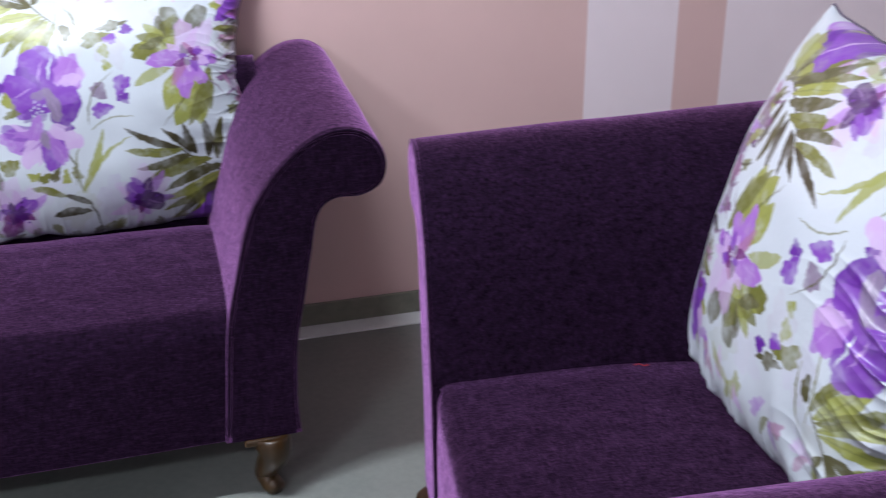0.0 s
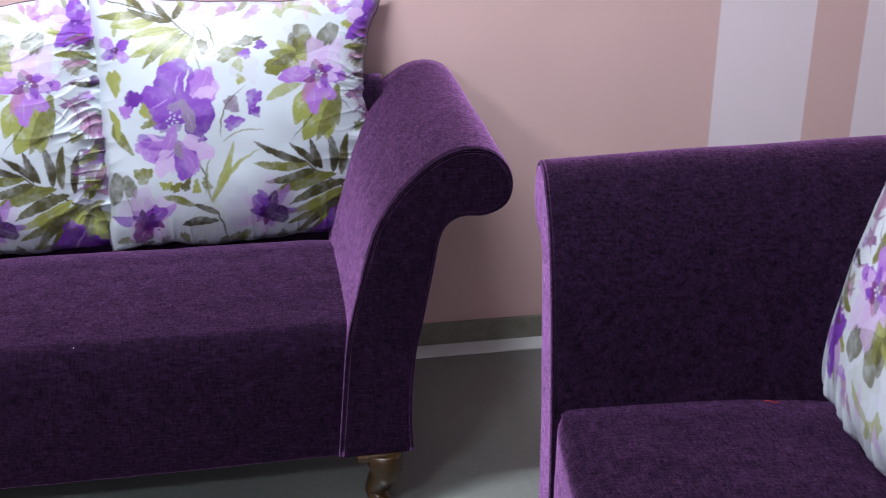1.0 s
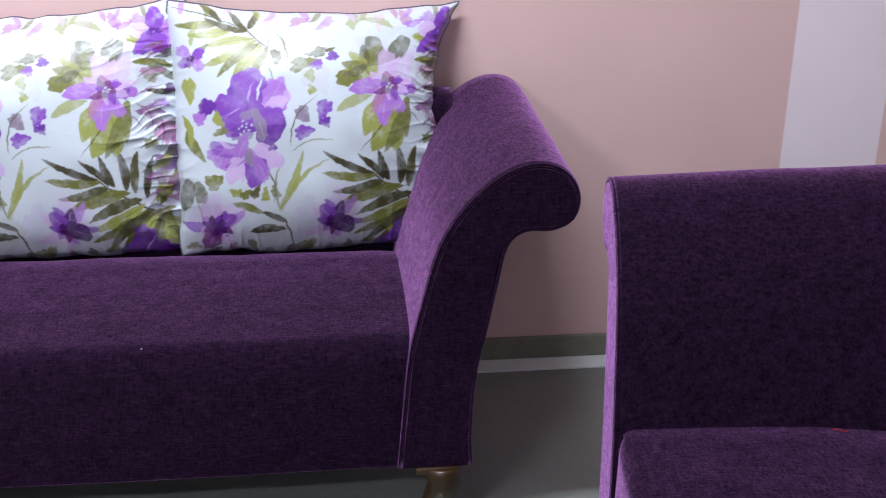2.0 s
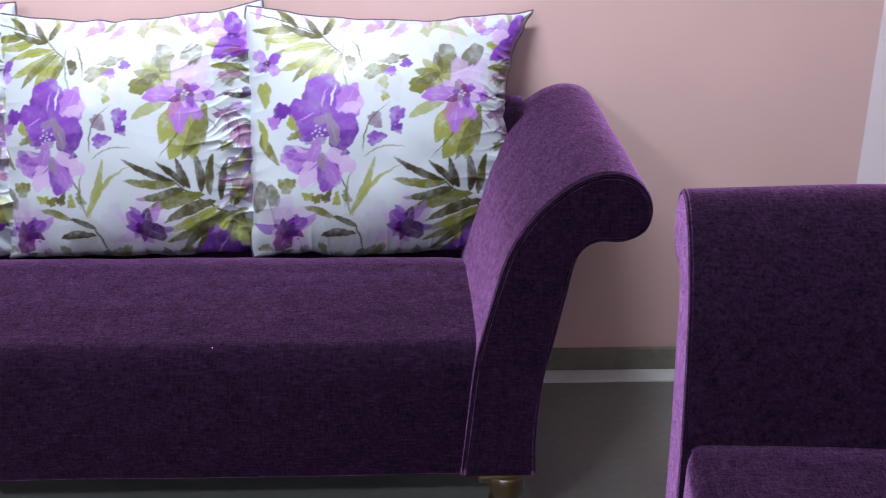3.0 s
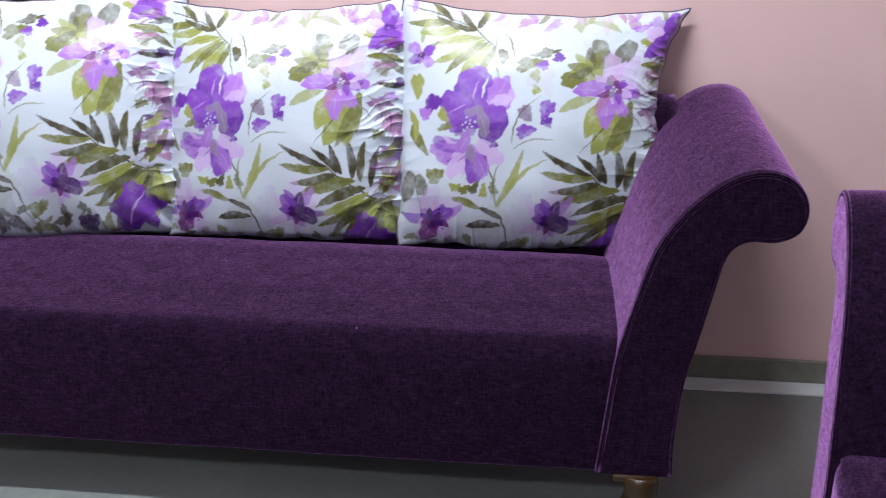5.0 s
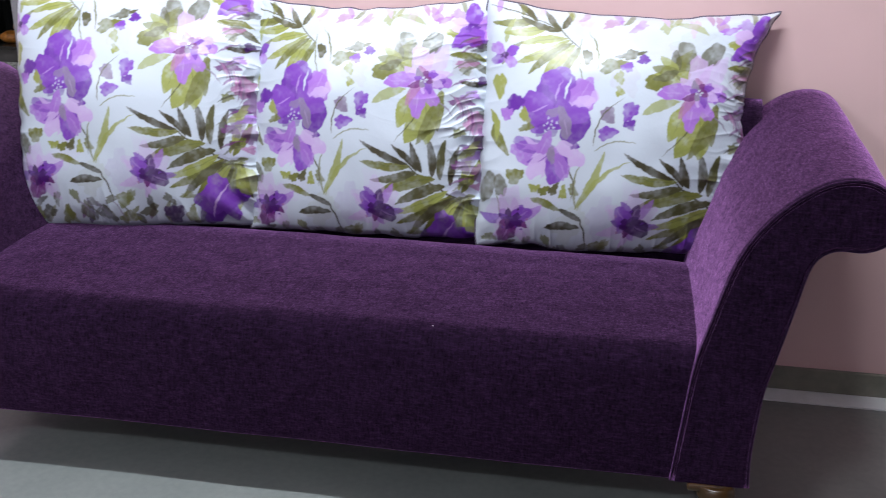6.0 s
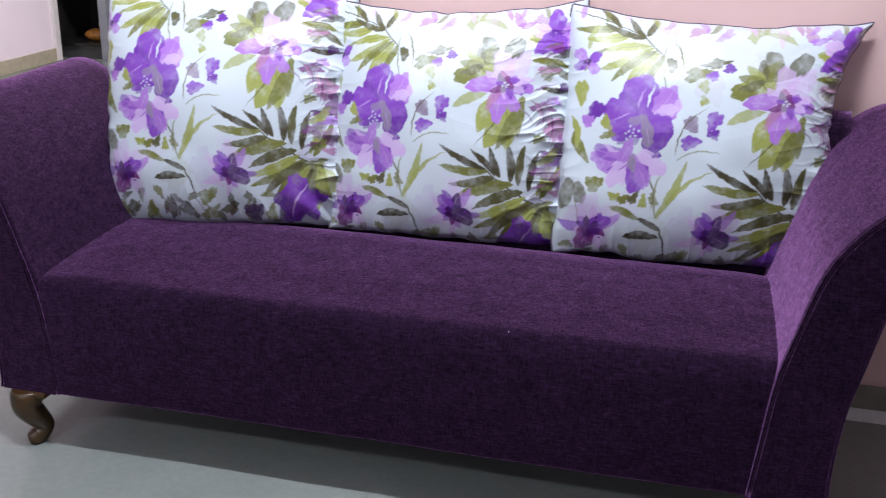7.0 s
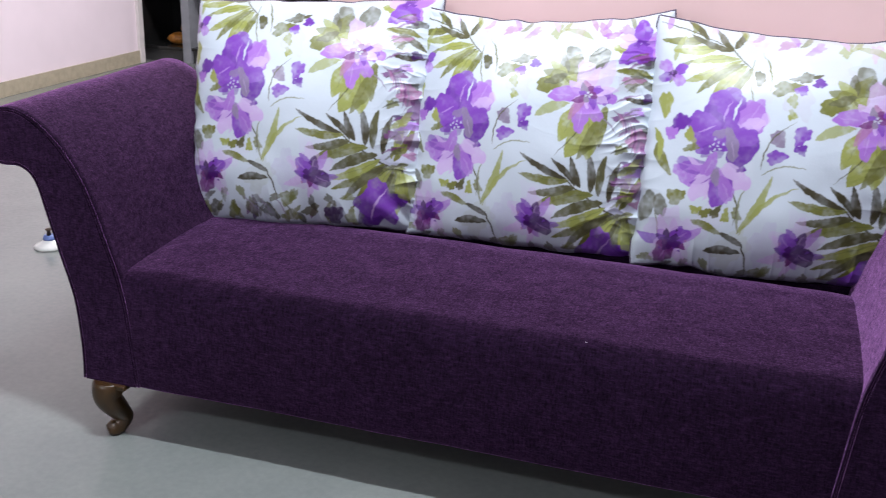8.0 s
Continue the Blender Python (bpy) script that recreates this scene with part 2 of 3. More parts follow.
UNDER = plain_material("black_dust_cover", (0.02, 0.018, 0.02), 0.9)
sofa = tagged(upholstered_seat("sofa", 1.5, DEPTH, 1.0, 0.03, 0.052, (0.07, 0.14), 0.018, 0.021), "dark purple chenille three-seat sofa with rolled arms and carved legs", "sofa")
chair = tagged(upholstered_seat("armchair", 0.58, DEPTH, 7.0, 0.038, 0.03, (0.05, 0.05)), "dark purple chenille armchair matching the sofa beside it", "armchair")
chair.matrix_world = pose(1.802, -0.334, 0, 0, 0, -98)

# ---- room ----
SKIRT_BEIGE = plain_material("beige_skirting_tile", (0.42, 0.37, 0.27), 0.35, spread=0.12, scale=25)
TRIM = plain_material("white_gloss_trim", (0.68, 0.64, 0.62), 0.35, spread=0.05)
structure("wall_back_1", (0.2, 0.70, 0), (2.49, 0.85, 2.9), WALL_PINK, "pink painted wall behind the sofa")
structure("wall_back_2", (2.49, 0.70, 0), (2.744, 0.85, 2.9), WALL_PALE, "pale lilac painted band of the wall")
structure("wall_back_3", (2.744, 0.70, 0), (2.882, 0.85, 2.9), WALL_PINK, "narrow pink painted band of the wall")
structure("wall_back_4", (2.882, 0.70, 0), (4.3, 0.85, 2.9), WALL_PALE, "pale lilac painted end of the wall")
structure("wall_right", (4.3, -3.2, 0), (4.45, 0.85, 2.9), WALL_PALE, "pale painted side wall")
structure("wall_left", (-3.07, -3.2, 0), (-2.86, 4.36, 2.9), WALL_PALE, "pale pink painted side wall")
structure("wall_passage", (0.2, 0.85, 0), (0.35, 6.0, 2.9), WALL_PALE, "pale painted wall of the passage")
structure("wall_end", (-4.0, 6.0, 0), (0.35, 6.15, 2.9), WALL_PALE, "pale painted end wall of the passage")
structure("wall_recess", (-4.0, 4.36, 0), (-3.85, 6.0, 2.9), WALL_PALE, "pale painted wall of the recess")
structure("wall_recess_return", (-3.85, 4.36, 0), (-3.07, 4.5, 2.9), WALL_PALE, "pale painted return of the recess")
structure("wall_front_low", (-2.86, -3.2, 0), (4.3, -3.05, 0.9), WALL_PALE, "pale painted wall under the window")
structure("wall_front_high", (-2.86, -3.2, 2.3), (4.3, -3.05, 2.9), WALL_PALE, "pale painted wall over the window")
structure("wall_front_left", (-2.86, -3.2, 0.9), (1.5, -3.05, 2.3), WALL_PALE, "pale painted wall beside the window")
structure("wall_front_right", (3.3, -3.2, 0.9), (4.3, -3.05, 2.3), WALL_PALE, "pale painted wall beside the window")
structure("ceiling", (-4.0, -3.2, 2.9), (4.45, 6.15, 3.0), CEILING, "white painted ceiling")
structure("floor", (-4.0, -3.2, -0.1), (4.45, 6.15, 0), FLOOR, "polished grey vitrified tile floor")
structure("baseboard_back", (0.2, 0.688, 0.0), (4.3, 0.70, 0.063), SKIRT, "grey-green skirting tile along the pink wall", 0.002)
structure("trim_floor", (0.2, 0.625, -0.01), (4.3, 0.688, 0.004), STRIP, "white marble strip along the foot of the wall", 0.001)
structure("baseboard_left", (-2.86, -3.05, 0.0), (-2.846, 4.36, 0.085), SKIRT_BEIGE, "beige skirting tile along the side wall", 0.002)
structure("trim_left", (-2.875, 4.32, 0.0), (-2.84, 4.375, 2.9), TRIM, "white painted edge trim of the wall", 0.004)

# ---- scatter cushions with a printed floral cover ----
GRID = 390
TABLE = np.random.RandomState(5).rand(64, 64)


def cloud(x, y):
    """Smooth noise of 0..1 over arrays."""
    i, j = np.floor(x).astype(int), np.floor(y).astype(int)
    fx, fy = x - i, y - j
    fx, fy = fx * fx * (3 - 2 * fx), fy * fy * (3 - 2 * fy)
    a, b = TABLE[i % 64, j % 64], TABLE[(i + 1) % 64, j % 64]
    c, d = TABLE[i % 64, (j + 1) % 64], TABLE[(i + 1) % 64, (j + 1) % 64]
    return (a * (1 - fx) + b * fx) * (1 - fy) + (c * (1 - fx) + d * fx) * fy


DEEP, VIOLET, LAVENDER, LILAC = (0.13, 0.024, 0.31), (0.20, 0.052, 0.42), (0.37, 0.16, 0.56), (0.58, 0.41, 0.69)
DARK, PLUM, ROSE, GREY = (0.05, 0.006, 0.10), (0.16, 0.024, 0.17), (0.38, 0.15, 0.31), (0.25, 0.20, 0.29)
OLIVE, MOSS, LIME, BARK = (0.165, 0.17, 0.038), (0.095, 0.09, 0.036), (0.30, 0.32, 0.08), (0.055, 0.047, 0.022)
GROUND = (0.57, 0.62, 0.68)


class Print:
    """Paints washes of colour on cloth; places in hundredths of a metre from the main bloom, to the right and up."""

    def __init__(self, s, t):
        wx, wy = cloud(s * 90 + 7, t * 90 + 3) - 0.5, cloud(s * 90 + 31, t * 90 + 17) - 0.5
        fx, fy = cloud(s * 300 + 9, t * 300 + 1) - 0.5, cloud(s * 300 + 3, t * 300 + 40) - 0.5
        self.x, self.y = s * 100 + 0.34 * wx + 0.16 * fx, t * 100 + 0.34 * wy + 0.16 * fy
        self.wash = cloud(s * 55 + 11, t * 55 + 23) * 0.65 + cloud(s * 170, t * 170) * 0.35
        self.rgb = np.ones((len(s), 3)) * GROUND

    def lay(self, edge, colour, strength=1.0, soft=0.16, fade=0.45):
        """edge: how far inside, in hundredths of a metre."""
        alpha = np.clip(edge / soft + 0.5, 0, 1) * strength * (1 - fade * np.clip(self.wash * 2 - 0.9, 0, 1))
        pale = np.clip(self.wash * 1.6 - 0.55, 0, 1)[:, None] * 0.22
        tone = np.array(colour) * (1 - pale) + pale * (0.35 + 0.65 * np.array(colour))
        self.rgb += alpha[:, None] * (tone - self.rgb)

    def blot(self, x, y, rx, ry, turn, colour, lobes=3, rough=0.14, strength=1.0, fade=0.45):
        c, s = math.cos(radians(turn)), math.sin(radians(turn))
        u, v = (self.x - x) * c + (self.y - y) * s, (self.y - y) * c - (self.x - x) * s
        u, v = u / rx, v / ry
        away, a = np.hypot(u, v) + 1e-6, np.arctan2(v, u)
        rim = 1 + 0.7 * rough * np.sin(lobes * a + x * 3 + y) + 0.35 * rough * np.sin((2 * lobes + 1) * a + x)
        self.lay((rim - away) * min(rx, ry), colour, strength, fade=fade)

    def leaf(self, x0, y0, x1, y1, width, colour, bend=0.0, strength=1.0, fade=0.35, point=1.0):
        dx, dy = x1 - x0, y1 - y0
        long = math.hypot(dx, dy)
        u = ((self.x - x0) * dx + (self.y - y0) * dy) / long**2
        v = ((self.y - y0) * dx - (self.x - x0) * dy) / long - bend * long * 4 * u * (1 - u)
        inside = np.clip(u, 0, 1)
        half = width / 2 * np.sin(math.pi * inside**0.85) ** (0.75 * point)
        self.lay(np.where((u > 0) & (u < 1), half - np.abs(v), -1), colour, strength, fade=fade)

    def petal(self, x0, y0, x1, y1, width, colour, strength=1.0, fade=0.25, ruffle=0.10):
        """Narrow at the heart, round and ruffled at the tip."""
        dx, dy = x1 - x0, y1 - y0
        long = math.hypot(dx, dy)
        u = ((self.x - x0) * dx + (self.y - y0) * dy) / long**2
        v = ((self.y - y0) * dx - (self.x - x0) * dy) / long
        a, r = np.arctan2(v / (width / 2), (u - 0.55) / 0.45), np.hypot(v / (width / 2), (u - 0.55) / np.where(u < 0.55, 0.62, 0.45))
        rim = 1 + ruffle * np.sin(3 * a + x1) + 0.45 * ruffle * np.sin(7 * a + y1)
        self.lay((rim - r) * width / 2, colour, strength, fade=fade)
        self.leaf(x0 + 0.35 * dx, y0 + 0.35 * dy, x0 + 0.9 * dx, y0 + 0.9 * dy, 0.35, LILAC, 0.04, 0.35 * strength)

    def leaflets(self, colour, blades):
        """Single blades of a palm frond: foot, tip and width."""
        for k, (x0, y0, x1, y1, width) in enumerate(blades):
            self.leaf(x0, y0, x1, y1, width, colour, 0.05 * (-1) ** k, fade=0.3)
            self.leaf(x0, y0, x0 + 0.75 * (x1 - x0), y0 + 0.75 * (y1 - y0), 0.2, BARK, 0.05 * (-1) ** k, 0.35, point=0.4)

    def bloom(self, x, y, size, petals, turn, colours, heart, spread=0.62, flat=0.8):
        for k in range(petals):
            a = radians(turn + 360 * k / petals)
            r = size * (0.85 + 0.3 * ((k * 7 + int(abs(x) * 3)) % 5) / 5)
            px, py = x + r * spread * math.cos(a), y + r * spread * math.sin(a) * flat
            self.blot(px, py, r * 0.52, r * 0.36, math.degrees(a), colours[k % len(colours)], 2 + k % 2, 0.16)
        for k in range(6):
            a = k * 2.4 + x
            self.blot(x + size * 0.16 * math.cos(a), y + size * 0.16 * math.sin(a), size * 0.13, size * 0.09, k * 50, heart, 3, 0.3)


def floral(s, t, repeats):
    p = Print(s, t)
    x, y = p.x, p.y
    for across, up in repeats:
        p.x, p.y = x - across, y - up
        motif(p)
    return p.rgb


def streaks(p, x, y, size, count, turn, petals, hearts):
    """A loose bloom of brushed petals round a dark heart."""
    for k in range(count):
        a = radians(turn + 360 * k / count)
        r = size * (0.72 + 0.28 * math.sin(k * 2.6 + x))
        p.leaf(x + 0.1 * r * math.cos(a), y + 0.1 * r * math.sin(a), x + r * math.cos(a), y + 0.9 * r * math.sin(a), 0.27 * size, petals[k % len(petals)], 0.07 * (-1) ** k, 0.8, fade=0.25)
    for k in range(8):
        a = radians(turn + 15 + 45 * k)
        r = size * (0.42 + 0.14 * math.sin(k * 3.3 + y))
        p.leaf(x, y, x + r * math.cos(a), y + 0.85 * r * math.sin(a), 0.22 * size, hearts[k % len(hearts)], 0.1, 0.95, fade=0.1)
    for k in range(4):
        p.blot(x + 0.5 * math.cos(k * 1.7), y + 0.5 * math.sin(k * 1.7), 0.3, 0.2, 40 * k, GROUND, 3, 0.3, 0.9)


def motif(p):
    for k in range(8):
        p.blot(-8 + 6.6 * k, -20 + 3.0 * math.sin(k * 2.0), 4.5, 3.0, 30 * k, (LILAC, LILAC, LIME, LAVENDER)[k % 4], 4, 0.25, 0.16)
        p.blot(-6 + 6.0 * k, 14 + 5.0 * math.sin(k * 1.7), 4.0, 2.6, 40 * k, (LILAC, LIME, LILAC, ROSE)[k % 4], 4, 0.25, 0.13)
    # pale fronds and leaves lie under the blooms
    p.leaf(-15.4, 23.0, -1.3, 19.3, 0.3, MOSS, 0.05, point=0.4)
    p.leaf(-1.3, 19.3, 2.8, 15.2, 0.3, MOSS, -0.05, point=0.4)
    p.leaflets(LIME, ((-3.8, 19.6, -12.6, 17.4, 2.0), (0.0, 17.3, -9.5, 15.2, 1.9), (0.4, 17.0, -9.8, 11.2, 2.1), (1.5, 16.0, -4.4, 6.3, 2.5)))
    p.leaflets(OLIVE, ((-6.3, 20.8, -15.0, 19.4, 1.8), (1.0, 16.4, -7.0, 8.8, 1.9), (2.3, 15.5, -1.3, 9.0, 1.7)))
    p.leaflets(MOSS, ((-1.3, 19.0, -9.5, 21.4, 1.5), (-1.3, 19.6, 0.2, 24.0, 1.5), (-1.3, 19.0, -5.0, 24.2, 1.4), (-6.0, 20.8, -10.5, 24.5, 1.4)))
    p.leaf(-12.0, 15.0, -10.2, 21.0, 1.2, LIME, 0.08, 0.8)
    p.leaf(-12.5, 10.5, -8.4, 16.0, 1.3, OLIVE, 0.08, 0.8)
    p.leaf(2.6, 17.5, 4.6, 6.5, 0.3, OLIVE, -0.06, point=0.4)
    p.leaf(36.5, -19.5, 24.0, -11.4, 0.45, BARK, 0.04, point=0.4)
    p.leaflets(OLIVE, ((25.6, -12.4, 14.0, -11.2, 1.9), (31.0, -15.0, 18.2, -18.2, 3.0), (35.0, -18.6, 22.4, -24.8, 2.4), (36.0, -19.4, 27.6, -29.4, 2.3), (37.6, -19.6, 34.2, -31.0, 2.3), (37.0, -18.0, 41.5, -9.5, 1.9)))
    p.leaflets(MOSS, ((27.0, -13.4, 16.6, -15.4, 2.0), (33.2, -16.6, 22.2, -20.6, 2.5), (32.2, -15.4, 33.0, -6.4, 1.9), (35.6, -19.0, 25.2, -27.4, 2.1), (37.0, -19.4, 31.4, -28.4, 2.0), (38.6, -19.0, 41.0, -28.0, 2.0)))
    p.leaflets(LIME, ((34.0, -17.6, 21.6, -22.6, 2.2), (36.6, -19.6, 30.0, -31.0, 2.2), (38.2, -19.4, 37.6, -31.0, 2.2), (36.4, -17.4, 38.4, -8.0, 1.8)))
    p.leaflets(BARK, ((25.0, -12.0, 14.0, -6.6, 1.5), (27.0, -13.2, 21.0, -7.6, 1.4), (28.0, -13.6, 25.4, -6.8, 1.7), (30.4, -14.6, 29.0, -6.0, 1.9), (34.4, -16.6, 36.2, -7.6, 1.7)))
    # grass
    p.leaf(6.2, -19.4, 15.6, -8.4, 1.0, LIME, 0.12, 0.9)
    p.leaf(5.6, -19.0, 10.0, -6.4, 1.7, LIME, -0.06, 0.9)
    p.leaf(6.0, -19.0, 5.6, -9.0, 0.5, OLIVE, 0.1, 0.8)
    p.leaf(8.0, -6.6, 16.0, -4.6, 0.3, OLIVE, 0.15, 0.8, point=0.4)
    p.leaf(6.8, -20.5, 9.4, -28.0, 0.35, BARK, 0.06, point=0.4)
    p.leaf(-4.2, -17.4, 2.8, -19.8, 1.5, OLIVE, 0.05)
    p.leaf(2.2, -19.4, 7.6, -21.6, 1.3, BARK, 0.05)
    p.leaf(-0.4, -23.4, 7.6, -23.0, 1.9, BARK, 0.06)
    # broad leaves
    p.leaflets(LIME, ((29.0, 4.0, 24.0, -7.4, 5.6), (26.0, 4.0, 22.4, -4.0, 4.0), (28.0, 2.0, 28.8, -7.6, 4.6)))
    p.leaflets(OLIVE, ((31.4, 3.0, 26.6, -7.6, 3.2), (31.6, 4.2, 31.4, -4.6, 2.6)))
    p.leaf(29.0, 4.5, 21.6, -7.0, 0.3, MOSS, 0.05)
    p.blot(21.0, 10.0, 4.2, 2.4, 15, LIME, 3, 0.16)
    p.blot(18.5, 8.6, 2.6, 1.6, -5, OLIVE, 3, 0.2)
    p.blot(24.0, 13.0, 3.6, 2.0, 10, OLIVE, 3, 0.22)
    p.blot(23.5, 15.5, 1.9, 2.6, 25, MOSS, 2, 0.14, 0.8)
    p.blot(29.0, 15.0, 2.0, 3.0, -20, MOSS, 2, 0.14, 0.85)
    p.leaf(25.0, 7.5, 21.0, 14.0, 0.4, OLIVE, 0.1)
    p.leaf(16.5, 1.5, 24.0, 4.5, 2.4, LIME, 0.1, 0.8)
    p.blot(34.0, 17.5, 2.4, 1.2, 15, LIME, 3, 0.2)
    p.leaf(33.0, 12.0, 41.5, 10.0, 1.5, OLIVE, 0.08)
    p.leaf(36.0, 11.0, 43.0, 6.5, 1.6, MOSS, 0.05)
    p.leaf(35.5, 6.0, 43.0, 5.5, 1.3, BARK, -0.05)
    p.leaf(30.0, 2.0, 34.5, -2.0, 0.35, GREY, 0.1, 0.8)
    # main bloom
    wide, high = p.x, p.y
    p.x, p.y = (p.x + 0.8) / 0.9, p.y / 0.96
    p.blot(5.2, 4.8, 3.5, 4.0, -20, LAVENDER, 3, 0.10, fade=0.3)
    p.petal(3.0, 2.0, 8.8, 6.0, 4.2, LILAC, 0.7)
    p.blot(0.4, 0.8, 4.0, 3.4, 0, VIOLET, 4, 0.08, fade=0.15)
    p.blot(-1.0, 5.9, 3.8, 4.5, 10, VIOLET, 3, 0.09, fade=0.15)
    p.blot(-2.4, 4.4, 2.2, 3.0, 25, DEEP, 2, 0.10, 0.7, fade=0.2)
    p.blot(-4.2, 1.8, 3.4, 4.0, 20, VIOLET, 3, 0.11, fade=0.15)
    p.blot(-3.2, -1.6, 2.5, 2.2, -10, VIOLET, 3, 0.12, 0.9, fade=0.2)
    p.blot(4.6, -1.6, 3.2, 4.2, -20, DEEP, 3, 0.10, fade=0.12)
    p.blot(5.0, 1.0, 2.6, 2.2, 10, VIOLET, 3, 0.12, fade=0.2)
    p.petal(1.4, 2.2, 3.4, -4.6, 2.6, GREY, 0.85)
    p.blot(-0.4, 1.2, 1.6, 0.9, 30, GREY, 3, 0.2, 0.7)
    p.blot(0.4, 8.2, 3.2, 3.2, 15, VIOLET, 4, 0.12, 0.9, fade=0.15)
    p.petal(4.2, 3.0, 7.2, 9.2, 3.6, LAVENDER, 0.85)
    p.petal(4.0, 3.6, 8.6, 4.4, 2.6, LILAC, 0.8)
    p.leaf(1.8, 4.0, 2.8, 9.4, 0.6, GROUND, 0.05)
    p.leaf(-0.2, 3.6, 0.8, 8.6, 0.4, LILAC, 0.04, 0.6)
    p.leaf(-5.0, 0.8, -1.5, 2.6, 0.4, LILAC, 0.05, 0.5)
    p.blot(-1.4, -2.8, 2.6, 1.6, 10, DEEP, 4, 0.2, 0.6)
    for k in range(9):
        p.blot(-1.0 + (0.5 + 0.16 * k) * math.cos(k * 2.4), -1.6 + (0.5 + 0.16 * k) * math.sin(k * 2.4), 0.3, 0.22, k * 40, GROUND, 3, 0.3, 0.9)
    # second bloom, under it
    p.blot(-5.2, -8.0, 4.2, 2.6, -12, LAVENDER, 4, 0.12, 0.95)
    p.petal(0.4, -7.2, -9.0, -5.6, 3.2, VIOLET, 0.7)
    p.petal(0.2, -7.0, -4.6, -13.2, 4.6, LILAC, 0.9)
    for k in range(9):
        turn = radians(150 + 27 * k)
        p.leaf(-0.4, -7.4, -0.4 + (7.4 - k % 3) * math.cos(turn), -7.4 + (6.4 - k % 2) * math.sin(turn), 1.5, (LILAC, LAVENDER, VIOLET, LILAC)[k % 4], 0.08 * (-1) ** k, 0.85, fade=0.2)
    p.petal(0.6, -6.6, 7.6, -9.4, 5.0, LILAC)
    p.blot(1.6, -11.0, 2.6, 3.4, -12, VIOLET, 3, 0.10, fade=0.15)
    p.petal(0.6, -7.2, 4.4, -13.2, 3.2, LAVENDER, 0.8)
    p.petal(-0.6, -3.6, -2.6, -8.2, 3.0, LAVENDER)
    p.blot(0.2, -8.3, 1.0, 1.9, 10, GREY, 3, 0.2, 0.9)
    p.blot(5.2, -5.9, 1.0, 0.7, 10, DEEP, 3, 0.3)
    for k in range(5):
        p.blot(-3 + 2.3 * k, -15.6 - 0.6 * (k % 2), 1.5, 0.9, 30 * k, (LIME, OLIVE, MOSS)[k % 3], 3, 0.3)
    p.leaf(4.5, -11.0, 6.0, -18.0, 0.4, MOSS, 0.1)
    p.blot(-8.0, -13.2, 2.2, 1.7, 10, OLIVE, 3, 0.2)
    p.x, p.y = wide, high
    # buds
    p.blot(-9.2, 2.4, 1.6, 2.2, -30, DEEP, 3, 0.2)
    p.blot(-10.6, 0.2, 1.3, 1.3, 0, LAVENDER, 3, 0.25)
    p.blot(-6.8, 0.0, 0.9, 1.7, 20, LIME, 3, 0.25)
    p.blot(-6.3, -2.4, 1.6, 0.7, 20, OLIVE, 3, 0.25)
    p.blot(9.8, 1.2, 1.4, 1.9, 20, GREY, 3, 0.2)
    p.blot(10.0, -2.7, 1.9, 1.4, 20, VIOLET, 3, 0.22)
    p.blot(14.0, 2.2, 1.5, 2.0, -15, VIOLET, 3, 0.22)
    p.blot(14.4, -0.6, 1.2, 1.1, 0, DEEP, 3, 0.25)
    p.blot(11.4, 6.4, 0.8, 1.2, 20, LIME, 3, 0.25)
    p.leaf(7.6, -5.5, 12.5, 5.0, 0.3, MOSS, 0.15)
    p.leaf(6.5, 11.0, 4.0, 19.5, 0.35, OLIVE, -0.08)
    p.blot(4.2, 13.6, 1.0, 1.7, 10, MOSS, 3, 0.2)
    p.blot(9.3, 12.0, 2.6, 1.4, 20, OLIVE, 3, 0.3)
    p.blot(12.5, 14.6, 2.6, 1.0, 15, MOSS, 4, 0.3)
    p.blot(12.3, 11.8, 1.2, 1.1, 0, VIOLET, 3, 0.25)
    p.blot(15.2, 13.6, 1.2, 1.0, 0, DEEP, 3, 0.25)
    p.blot(11.0, 9.5, 0.9, 1.4, 10, LIME, 3, 0.3)
    # lilac bloom
    p.petal(27.5, 7.0, 26.0, 14.6, 4.4, LILAC, 0.7)
    p.petal(28.2, 7.0, 32.4, 14.0, 4.2, LILAC, 0.55)
    p.petal(27.5, 6.6, 19.0, 6.6, 3.6, LAVENDER)
    p.petal(27.0, 6.0, 26.0, -1.6, 3.8, LAVENDER)
    p.petal(28.0, 6.0, 30.4, 0.6, 2.6, LAVENDER, 0.9)
    p.petal(28.0, 6.6, 33.6, 5.8, 3.4, LAVENDER)
    p.blot(31.2, 5.8, 1.2, 1.3, 0, VIOLET, 3, 0.3)
    for k in range(9):
        p.blot(27.8 + 1.5 * math.cos(k * 2.1), 6.6 + 1.1 * math.sin(k * 2.1), 0.6, 0.4, 45 * k, (PLUM, GREY, DARK)[k % 3], 3, 0.3)
    streaks(p, 27.6, 6.6, 7.4, 11, 10, (LILAC, LAVENDER, LILAC, ROSE), (VIOLET, PLUM, GREY))
    # top edge and corner
    for k in range(7):
        p.blot(3.0 + 5.2 * k, 21.5 + 0.5 * (k % 2), 2.0, 1.0, 25 * k, (LILAC, ROSE, LAVENDER, LIME)[k % 4], 3, 0.3, 0.7)
    p.leaf(20.0, 22.5, 27.0, 19.5, 1.4, LIME, 0.1, 0.7)
    p.bloom(37.5, 18.0, 5.2, 5, 20, (LAVENDER, VIOLET, LILAC, VIOLET), DEEP)
    p.blot(38.0, 15.5, 2.8, 2.0, -20, VIOLET, 3, 0.2)
    p.blot(31.0, 20.5, 1.8, 0.9, 10, LAVENDER, 3, 0.3)
